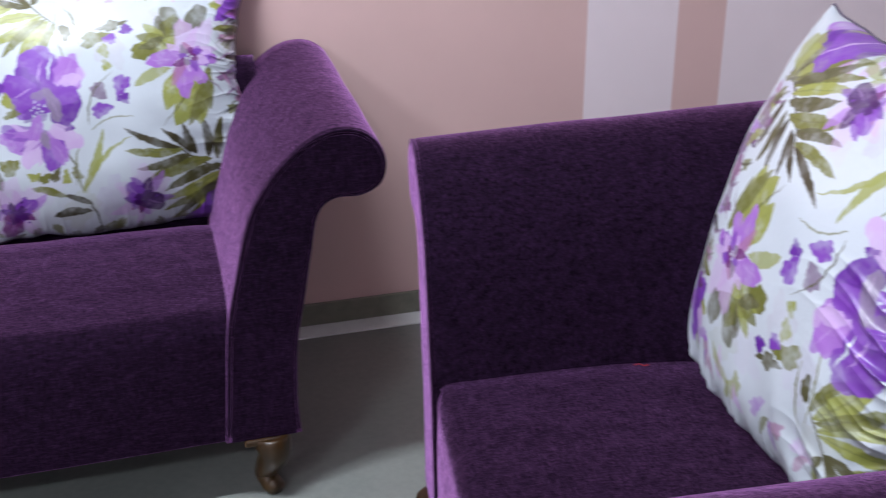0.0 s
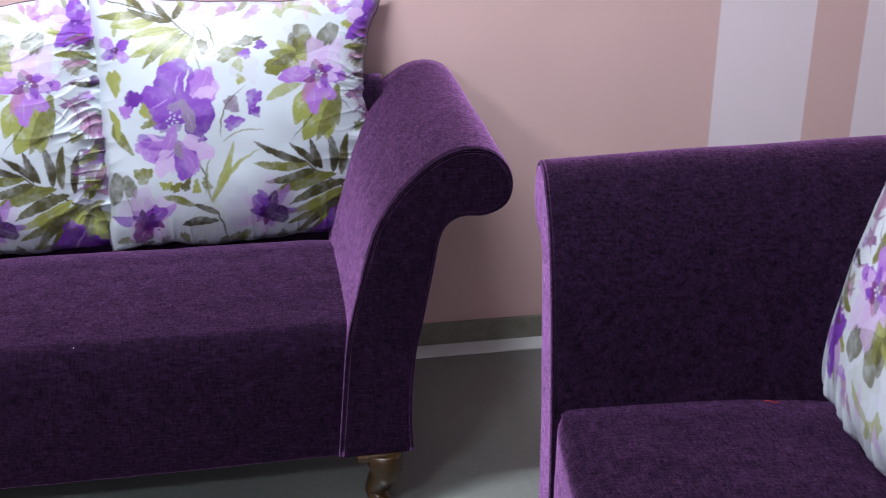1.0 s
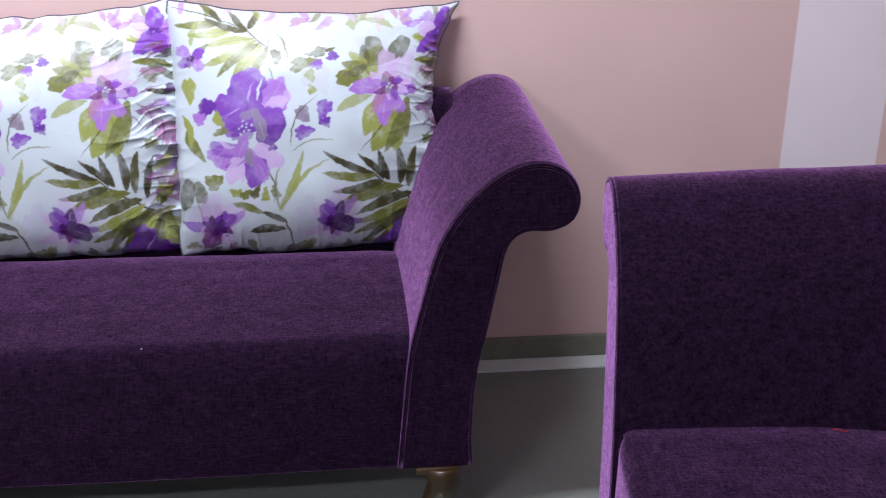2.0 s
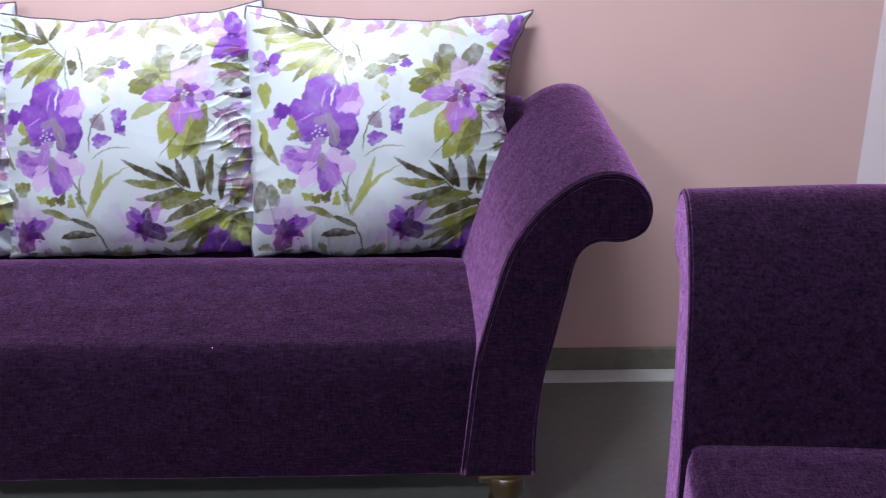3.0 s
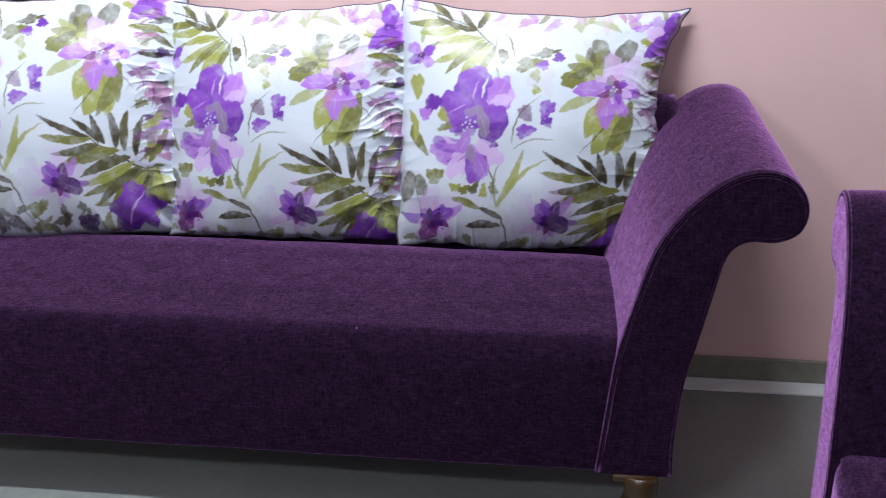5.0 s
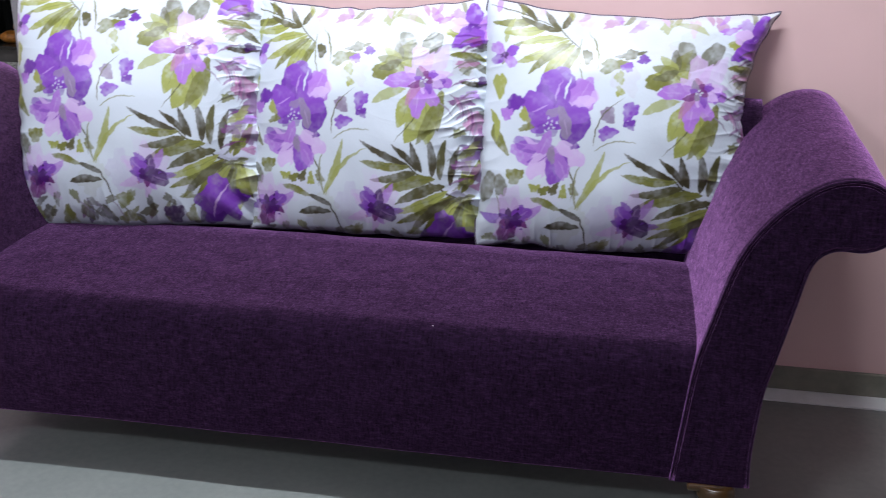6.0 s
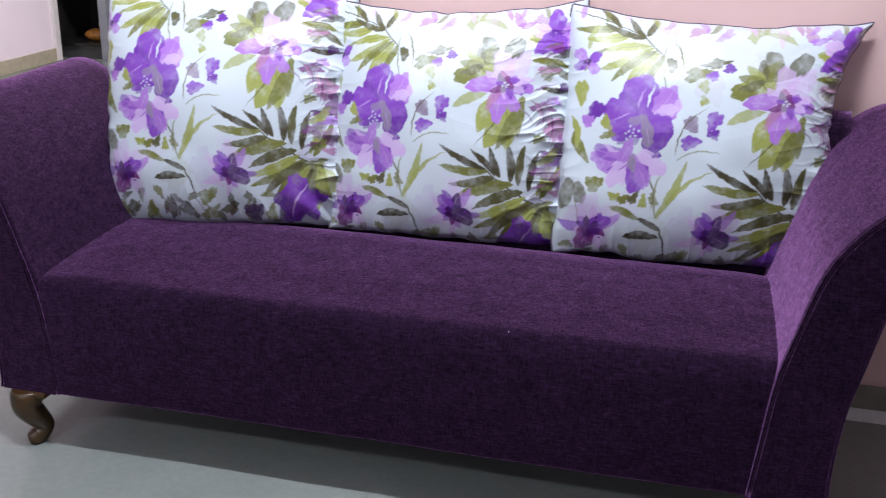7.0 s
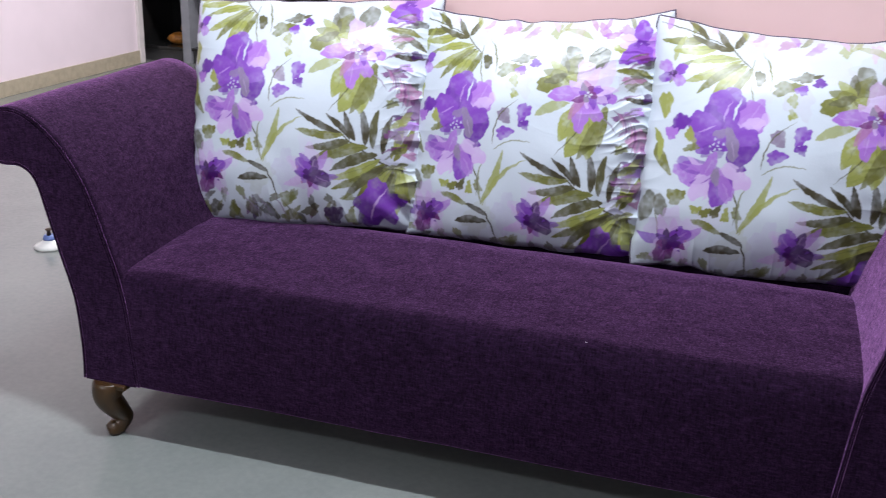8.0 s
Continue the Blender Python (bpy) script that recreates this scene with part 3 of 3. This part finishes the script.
    # side edges; the loop's dark strokes are part print, part painted shade of gathers
    for k in range(16):
        y = 15.0 - 2.3 * k + 0.6 * math.sin(k * 2.3)
        p.blot(38.2 + 2.4 * math.sin(k * 1.9), y, 1.9 + 0.8 * math.sin(k * 1.3), 0.9, 20 * math.sin(k * 3.1), (PLUM, BARK, ROSE, OLIVE, DARK, LAVENDER)[k % 6], 3, 0.32, 0.85)
        p.leaf(34.6 + 1.2 * math.sin(k * 2.7), y - 1.0, 39.5, y + 0.8, 0.5, (BARK, PLUM, MOSS)[k % 3], 0.08, 0.7)
    p.blot(39.5, -3.0, 2.4, 2.2, 20, ROSE, 4, 0.25, 0.8)
    p.blot(41.5, -6.5, 2.2, 2.6, -20, PLUM, 4, 0.25, 0.75)
    p.blot(38.0, -11.8, 1.5, 2.0, 15, GREY, 3, 0.3, 0.7)
    p.blot(41.0, -13.5, 2.0, 1.8, 0, PLUM, 4, 0.3, 0.7)
    p.blot(38.5, -9.0, 2.6, 1.0, 40, LIME, 3, 0.3, 0.7)
    p.bloom(-12.0, 12.5, 3.2, 4, 40, (VIOLET, LAVENDER), DARK)
    p.blot(-12.5, 6.0, 1.3, 2.6, 5, LIME, 3, 0.2)
    p.leaf(-13.5, -2.0, -9.5, -8.5, 2.2, OLIVE, -0.06)
    p.leaf(-14.0, 1.0, -12.5, -6.0, 1.4, LIME, 0.1)
    p.blot(-14.0, -15.5, 1.8, 3.2, -8, MOSS, 2, 0.14, 0.85)
    p.blot(-11.0, -15.0, 1.4, 2.6, 12, MOSS, 2, 0.14, 0.85)
    p.leaf(-12.0, -16.5, -11.0, -24.0, 0.4, OLIVE, 0.1)
    # lower blooms
    p.blot(17.6, -20.4, 4.6, 4.8, 10, LILAC, 5, 0.3, 0.45)
    p.blot(-7.8, -21.0, 5.2, 5.4, 0, LILAC, 5, 0.3, 0.45)
    streaks(p, 17.6, -21.4, 7.2, 12, 25, (LILAC, LAVENDER, LILAC, VIOLET), (DEEP, DARK, PLUM))
    streaks(p, -7.8, -22.4, 8.0, 13, 5, (LILAC, LAVENDER, VIOLET, LILAC), (DEEP, PLUM, DARK))
    p.petal(17.4, -21.6, 22.4, -23.4, 3.6, DARK, 0.9)
    p.petal(17.4, -21.6, 19.0, -17.6, 2.6, DARK, 0.8)
    p.petal(17.4, -21.6, 14.6, -18.2, 3.2, VIOLET)
    p.petal(-8.0, -22.5, -10.0, -27.4, 4.4, PLUM, 0.9)
    p.petal(-8.0, -22.5, -3.8, -19.8, 3.4, VIOLET, 0.9)
    p.blot(-7.6, -22.6, 2.2, 1.6, 20, DARK, 4, 0.3, 0.85)
    p.blot(17.4, -21.4, 1.5, 1.2, 20, DARK, 4, 0.3, 0.85)
    for k in range(10):
        p.blot((17.4, -7.6)[k % 2] + 3.2 * math.cos(k * 1.3), (-21.4, -22.4)[k % 2] + 2.6 * math.sin(k * 1.3), 0.35, 0.25, 40 * k, (DEEP, DARK, ROSE)[k % 3], 3, 0.3, 0.9)
    # hem; its dark olive print is thickened to paint in shade at the bottom
    for k in range(9):
        x = -13.5 + 5.9 * k + 1.5 * math.sin(k * 3.7)
        p.leaf(x, -33.5, x + 1.4 * math.sin(k * 2.2), -29.2 - 2.2 * math.sin(k * 1.7), 1.6, (MOSS, BARK, OLIVE, DARK)[k % 4], 0.1 * (-1) ** k, 0.85)
        p.leaf(x + 1.6, -32.5, x + 3.6, -29.0, 1.0, (BARK, OLIVE, PLUM)[k % 3], 0.08, 0.8)
    for k in range(12):
        x = -14 + 4.4 * k
        p.leaf(x, 25.0, x + 2.2 * math.sin(k * 2.9), 21.6, 1.2, (LAVENDER, OLIVE, LILAC, LIME, ROSE)[k % 5], 0.1, 0.75)
    for k in range(7):
        p.leaf(33.4 + 0.9 * k, 3.5 - 0.6 * k, 35.4 + 0.5 * k, 0.0 - 1.2 * k, 0.5, (GREY, ROSE, PLUM)[k % 3], 0.12, 0.75)
    for k in range(5):
        turn = radians(70 + 34 * k)
        p.leaf(22.5, 11.4, 22.5 + 5.6 * math.cos(turn), 11.4 + 5.0 * math.sin(turn), 2.1, (OLIVE, MOSS, LIME)[k % 3], 0.06, 0.85)
    # further hem rows, partly print, partly painted shade where the cushion curves under
    for k in range(9):
        p.blot(-12 + 4.9 * k, -30.2 - 0.7 * (k % 3), 2.2, 1.3, 35 * k, (MOSS, BARK, OLIVE)[k % 3], 3, 0.3, 0.85)
    for k in range(11):
        p.blot(-13 + 4.4 * k, -26.6 - 0.8 * ((k * 5) % 3), 1.7, 0.8, 40 * k, (OLIVE, BARK, MOSS)[k % 3], 3, 0.3, 0.8)
    p.bloom(34.0, -28.5, 6.0, 5, 25, (DEEP, VIOLET, DEEP), DARK)
    p.blot(33.0, -28.0, 4.2, 3.4, 0, VIOLET, 3, 0.18, fade=0.2)
    p.leaf(31.5, -32.5, 36.0, -24.0, 0.5, LILAC, 0.08)
    p.blot(23.0, -31.0, 2.4, 2.2, 10, DARK, 3, 0.2, 0.9)
    p.blot(40.5, -24.0, 2.6, 3.0, 20, LIME, 3, 0.2, 0.8)
    for k in range(6):
        p.leaf(0.0 + 2.2 * k, -27.5 - (k % 2), 5.0 + 1.6 * k, -32.5, 0.4, (GREY, MOSS)[k % 2], 0.08, 0.8)
    p.blot(12.0, -27.5, 2.0, 1.6, 30, OLIVE, 3, 0.25, 0.8)
    p.blot(-11.0, -31.5, 3.0, 1.6, 10, OLIVE, 3, 0.25, 0.85)


def cover_material():
    n = Nodes("printed_satin_cotton")
    a = n.add("ShaderNodeVertexColor")
    a.layer_name = "print"
    weave = n.noise(900.0, 2)
    n.colour(n.mix(0.12, a.outputs[0], n.ramp(weave, (0.3, (0.7, 0.7, 0.7)), (0.7, (1, 1, 1))), "MULTIPLY"))
    n.set(Roughness=0.33, Specular_IOR_Level=0.45)
    n.bump(weave, 0.12, 0.0006)
    n.bump(n.noise(26.0, 3), 0.25, 0.004)
    return n.mat


COVER = cover_material()
# seam colour darkened to stand in for the shade between the cushions
SHADED_SEAM = plain_material("shade_dark_cushion_seam", (0.10, 0.08, 0.115), 0.7, spread=0.3, scale=200)


def cushion(label, m, width, height, corners, origin, seed, thick=0.14, creases=1.0, repeats=((0, 0),), dip=0.03, bow=0.0, way=1):
    """A plump cushion standing on its lower edge. corners: shifts (x, z) of bottom left, bottom right, top right, top left;
    origin: place of the main bloom from the lower left corner; way: -1 where the print stands on its head."""
    base = new("cushion")

    def sheet(n, front):
        k = np.linspace(0, 1, n + 1)
        u, v = (a.ravel() for a in np.meshgrid(k, k))
        (ax, az), (bx, bz), (cx, cz), (dx, dz) = corners
        w = [(1 - u) * (1 - v), u * (1 - v), u * v, (1 - u) * v]
        x = (u - 0.5) * width + w[0] * ax + w[1] * bx + w[2] * cx + w[3] * dx
        z = v * height + w[0] * az + w[1] * bz + w[2] * cz + w[3] * dz
        z = z - dip * v**3 * np.sin(math.pi * u) ** 0.8
        x = x + bow * u**4 * np.sin(2 * math.pi * v)
        # gathers at the rim, mostly at the right seam and the lower corners
        edge = np.minimum(np.minimum(u, 1 - u), np.minimum(v, 1 - v))
        x = x + 0.006 * (cloud(v * 22 + seed, u * 2 + 5) - 0.5) * np.exp(-np.minimum(u, 1 - u) / 0.05)
        z = z + 0.006 * (cloud(u * 16 + seed, v * 2 + 9) - 0.5) * np.exp(-np.minimum(v, 1 - v) / 0.05)
        z = z + 0.016 * (cloud(u * 5 + seed + 11, u * 0 + 2) - 0.3) * np.exp(-v / 0.05) * np.sin(math.pi * u) ** 0.6
        plump = np.clip(16 * u * (1 - u) * v * (1 - v), 0, 1) ** 0.45
        y = -1.04 * thick * plump
        ridge = lambda a, b: 1 - 2 * np.abs(cloud(a, b) - 0.5)  # noqa: E731
        along = v + 0.03 * np.sin(u * 11 + seed)
        side = np.exp(-(1 - u) / 0.10) * np.sin(math.pi * v) ** 0.5
        patch = np.clip(cloud(v * 6 + seed + 7, u * 4) * 2.0 - 0.3, 0.4, 1.3)
        side = side * patch
        gather = -0.030 * ridge(along * 15 + 0.8 * cloud(u * 9, v * 9), u * 4 + seed) ** 3 * side - 0.012 * ridge(along * 33 + 2.5 * cloud(u * 14, v * 9) + seed, u * 7 + 3) ** 2 * side
        side = np.exp(-u / 0.05) * np.sin(math.pi * v) ** 0.5
        gather -= 0.006 * ridge(along * 17 + seed + 20, u * 4) ** 3 * side
        side = np.exp(-v / 0.06) * np.sin(math.pi * u) ** 0.5 * np.clip(cloud(u * 6 + seed + 3, v * 4) * 2.0 - 0.3, 0.35, 1.2)
        gather -= 0.022 * ridge(u * 17 + seed + 40 + v * 3, v * 3) ** 3 * side + 0.007 * ridge(u * 35 + seed, v * 6) ** 2 * side
        gather -= 0.005 * ridge(u * 15 + seed + 60, v * 3) ** 3 * np.exp(-(1 - v) / 0.05) * np.sin(math.pi * u) ** 0.5
        corner = np.exp(-np.hypot(1 - u, v) / 0.17)
        gather += 0.019 * corner * np.sin(30 * (u + v * 0.8) + 3 * cloud(u * 6, v * 6) + seed)
        gather += 0.018 * (cloud(u * 3.2 + seed, v * 3.2) - 0.5) + 0.006 * (cloud(u * 8 + seed, v * 8) - 0.5)
        y = y + creases * gather * np.clip(edge / 0.03, 0, 1)
        if not front:
            y = -0.55 * y
        sag = 0.012 * np.sin(math.pi * u) * (1 - v) ** 3
        co = np.stack([x, y, z - sag * 0.3], 1)
        i = np.arange(n * (n + 1)).reshape(n, n + 1)[:, :-1].ravel()
        quads = np.stack([i, i + 1, i + n + 2, i + n + 1], 1)
        if not front:
            quads = quads[:, ::-1]
        me = bpy.data.meshes.new("cover")
        me.from_pydata(co.tolist(), [], quads.tolist())
        me.materials.append(COVER)
        layer = me.color_attributes.new("print", "FLOAT_COLOR", "POINT")
        rgb = floral(way * (u * width - origin[0]), way * (v * height - origin[1]), repeats)
        layer.data.foreach_set("color", np.concatenate([rgb, np.ones((len(rgb), 1))], 1).astype(np.float32).ravel())
        me.polygons.foreach_set("use_smooth", [True] * len(me.polygons))
        grid = co.reshape(n + 1, n + 1, 3)
        rim = np.concatenate([grid[0, :-1], grid[:-1, -1], grid[-1, :0:-1], grid[:0:-1, 0]])
        return me, rim

    me, rim = sheet(GRID, True)
    part("front_cover", me, base, "white cover printed with purple flowers and green leaves")
    part("back_cover", sheet(70, False)[0], base)
    part("seam", tube("seam", [Vector(p) for p in rim[::4]], 0.0030, SHADED_SEAM, 6, True), base)
    base.matrix_world = m
    return tagged(base, label, "cushion", "floral scatter cushions")


COVERED = "white cushion with purple floral print, "
cushion(COVERED + "leaning by the sofa arm", pose(0.237, 0.478, 0.397, -13, 0, 12), 0.592, 0.54, ((0, 0), (0, 0), (0.01, 0.02), (0.0, 0)), (0.14, 0.345), 1.0, dip=0.01)
cushion(COVERED + "in the middle of the sofa", pose(0.768, 0.53, 0.397, -13, 0, 4.5), 0.574, 0.535, ((0, 0), (0, 0), (0.01, 0.03), (0.01, 0.005)), (0.136, 0.285), 13.0)
cushion(COVERED + "with an outward pointed corner", pose(1.305, 0.53, 0.397, -13, 0, 4), 0.562, 0.53, ((0, 0), (-0.02, 0), (0.09, 0.015), (0.008, 0.03)), (0.163, 0.285), 27.0, bow=0.03)
cushion(COVERED + "propped in the armchair", pose(2.238, -0.61, 0.40, -20, 0, -97), 0.58, 0.585, ((-0.015, 0), (0, 0), (0, 0), (-0.06, 0.01)), (0.50, 0.29), 41.0, thick=0.132, repeats=((-55, 0), (0, -48), (0, 0)), way=-1)

# ---- far side of the passage ----
BLACK = plain_material("black_lacquer", (0.012, 0.012, 0.012), 0.25)
GREYPAINT = plain_material("grey_painted_wood", (0.22, 0.23, 0.25), 0.5)
GOLD = plain_material("amber_ornament", (0.42, 0.17, 0.03), 0.35, spread=0.5, scale=40)
PALE = plain_material("white_ceramic", (0.75, 0.74, 0.70), 0.25)
BLUE = plain_material("blue_glaze", (0.12, 0.18, 0.42), 0.4)


def display_cabinet():
    """A black unit with shelves between grey uprights."""
    base = new("display_cabinet")
    x0, x1, y0, y1 = -2.99, -0.6, 4.45, 4.9
    part("plinth", box_mesh("plinth", (x0, y0 + 0.02, 0), (x1, y1, 0.085), CHARCOAL, 0.003), base)
    part("back_panel", box_mesh("back_panel", (x0, y1 - 0.02, 0.085), (x1, y1, 2.2), BLACK), base)
    for z in (0.085, 0.5, 0.95, 1.4, 1.85, 2.18):
        part("shelf", box_mesh("shelf", (x0, y0, z), (x1, y1 - 0.02, z + 0.02), BLACK, 0.002), base)
    for x in (x0, -2.585, -1.5, x1 - 0.05):
        part("upright", box_mesh("upright", (x, y0 - 0.012, 0.0), (x + 0.06, y1 - 0.02, 2.22), GREYPAINT if x > x0 else BLACK, 0.003), base, "grey painted upright" if x > x0 else "")
    return tagged(base, "black display cabinet with open shelves and grey uprights", "cabinet")


def turned(name, outline, material, sides=28):
    """A body of revolution from radius and height pairs."""
    verts, faces = [], []
    for r, z in outline:
        for k in range(sides):
            a = 2 * math.pi * k / sides
            verts.append((r * math.cos(a), r * math.sin(a), z))
    for i in range(len(outline) - 1):
        for k in range(sides):
            b = i * sides + (k + 1) % sides
            faces.append((i * sides + k, b, b + sides, i * sides + k + sides))
    faces += [tuple(range(sides)), tuple((len(outline) - 1) * sides + k for k in range(sides))]
    return mesh_of(name, verts, faces, material)


CHARCOAL = plain_material("charcoal_laminate", (0.045, 0.045, 0.045), 0.35)
display_cabinet()
shell = new("ornament", turned("ornament", [(0.03, 0.0), (0.06, 0.012), (0.085, 0.04), (0.07, 0.065), (0.035, 0.085), (0.006, 0.092)], GOLD))
shell.matrix_world = pose(-2.71, 4.6, 0.105, 0, 0, 20) @ Matrix.Diagonal((1, 0.7, 0.9, 1))
tagged(shell, "small amber and brown shell-shaped ornament on the cabinet shelf", "ornament")
vase = new("vase", turned("vase", [(0.03, 0.0), (0.05, 0.02), (0.075, 0.08), (0.06, 0.15), (0.03, 0.19), (0.028, 0.22), (0.04, 0.24)], GOLD))
vase.matrix_world = pose(-2.72, 4.78, 0.105)
tagged(vase, "dim amber vase standing deep in the dark cabinet", "vase")

# a low white stand on the floor beyond the sofa
stand = tagged(new("stand"), "small white ceramic stand with a blue band on the floor", "stand")
part("foot", turned("foot", [(0.048, 0.0), (0.052, 0.006), (0.046, 0.014), (0.028, 0.022), (0.02, 0.03)], PALE), stand)
part("band", turned("band", [(0.0205, 0.03), (0.021, 0.034), (0.017, 0.045)], BLUE), stand, "blue glazed band")
part("stem", turned("stem", [(0.008, 0.045), (0.006, 0.06), (0.012, 0.066), (0.006, 0.07)], WOOD), stand, "short brown stem")
stand.matrix_world = pose(-0.985, 0.995, 0)

# lint and a loose thread
lint = new("lint", turned("lint", [(0.0012, 0.0), (0.0022, 0.001), (0.0008, 0.0022)], PALE, 8))
lint.matrix_world = pose(1.015, 0.03, 0.3975) @ Matrix.Scale(0.6, 4)
tagged(lint, "tiny white speck of lint on the sofa seat", "lint")
RED = plain_material("red_thread", (0.4, 0.02, 0.03), 0.8)
thread = new("thread", tube("thread", spline([(-0.012, 0, 0.0012), (-0.004, 0.003, 0.002), (0.004, -0.002, 0.0016), (0.012, 0.002, 0.0012)], 5), 0.0009, RED, 6))
thread.matrix_world = pose(2.139, -0.39, 0.4115, 0, 0, -15)
tagged(thread, "short loose red thread on the armchair seat", "thread")

# ---- fittings behind and above the camera ----
TUBE = Nodes("lit_tube_glass")
TUBE.set(Base_Color=(0.9, 0.92, 0.95, 1), Emission_Color=(0.87, 0.94, 1.0, 1), Emission_Strength=3.0, Roughness=0.3)


def batten(name, label, m):
    """A slim fluorescent fitting: housing, two end caps and the tube."""
    base = new(name)
    part("housing", box_mesh("housing", (-0.64, -0.03, 0.0), (0.64, 0.03, 0.045), TRIM, 0.004), base)
    for x in (-0.63, 0.61):
        part("end_cap", box_mesh("end_cap", (x, -0.02, -0.05), (x + 0.02, 0.02, 0.0), TRIM, 0.003), base)
    part("tube", tube("tube", [Vector((-0.61 + 1.22 * k / 6, 0, -0.03)) for k in range(7)], 0.013, TUBE.mat, 12), base, "lit white fluorescent tube")
    base.matrix_world = m
    return tagged(base, label, "tube light")


batten("ceiling_tube_lamp", "white fluorescent batten with a lit tube on the ceiling", pose(0.85, -0.34, 2.855))
batten("wall_tube_lamp", "white fluorescent batten with a lit tube on the wall", pose(-0.3, -3.0, 2.53, -90))


# unseen window, added to match the fill lamp at the front
def window():
    base = new("unseen_window")
    x0, x1, y0, y1, z0, z1 = 1.5, 3.3, -3.18, -3.12, 0.9, 2.3
    for lo, hi in (((x0, y0, z0), (x1, y1, z0 + 0.06)), ((x0, y0, z1 - 0.06), (x1, y1, z1)), ((x0, y0, z0 + 0.06), (x0 + 0.06, y1, z1 - 0.06)), ((x1 - 0.06, y0, z0 + 0.06), (x1, y1, z1 - 0.06)), ((2.37, y0, z0 + 0.06), (2.43, y1, z1 - 0.06))):
        part("window_frame", box_mesh("window_frame", lo, hi, TRIM, 0.003), base)
    part("window_sill", box_mesh("window_sill", (x0 - 0.05, -3.06, z0 - 0.03), (x1 + 0.05, -2.98, z0), TRIM, 0.004), base)
    return tagged(base, "unseen white framed two-light window, added to go with the front fill", "window", kind="structure")


window()
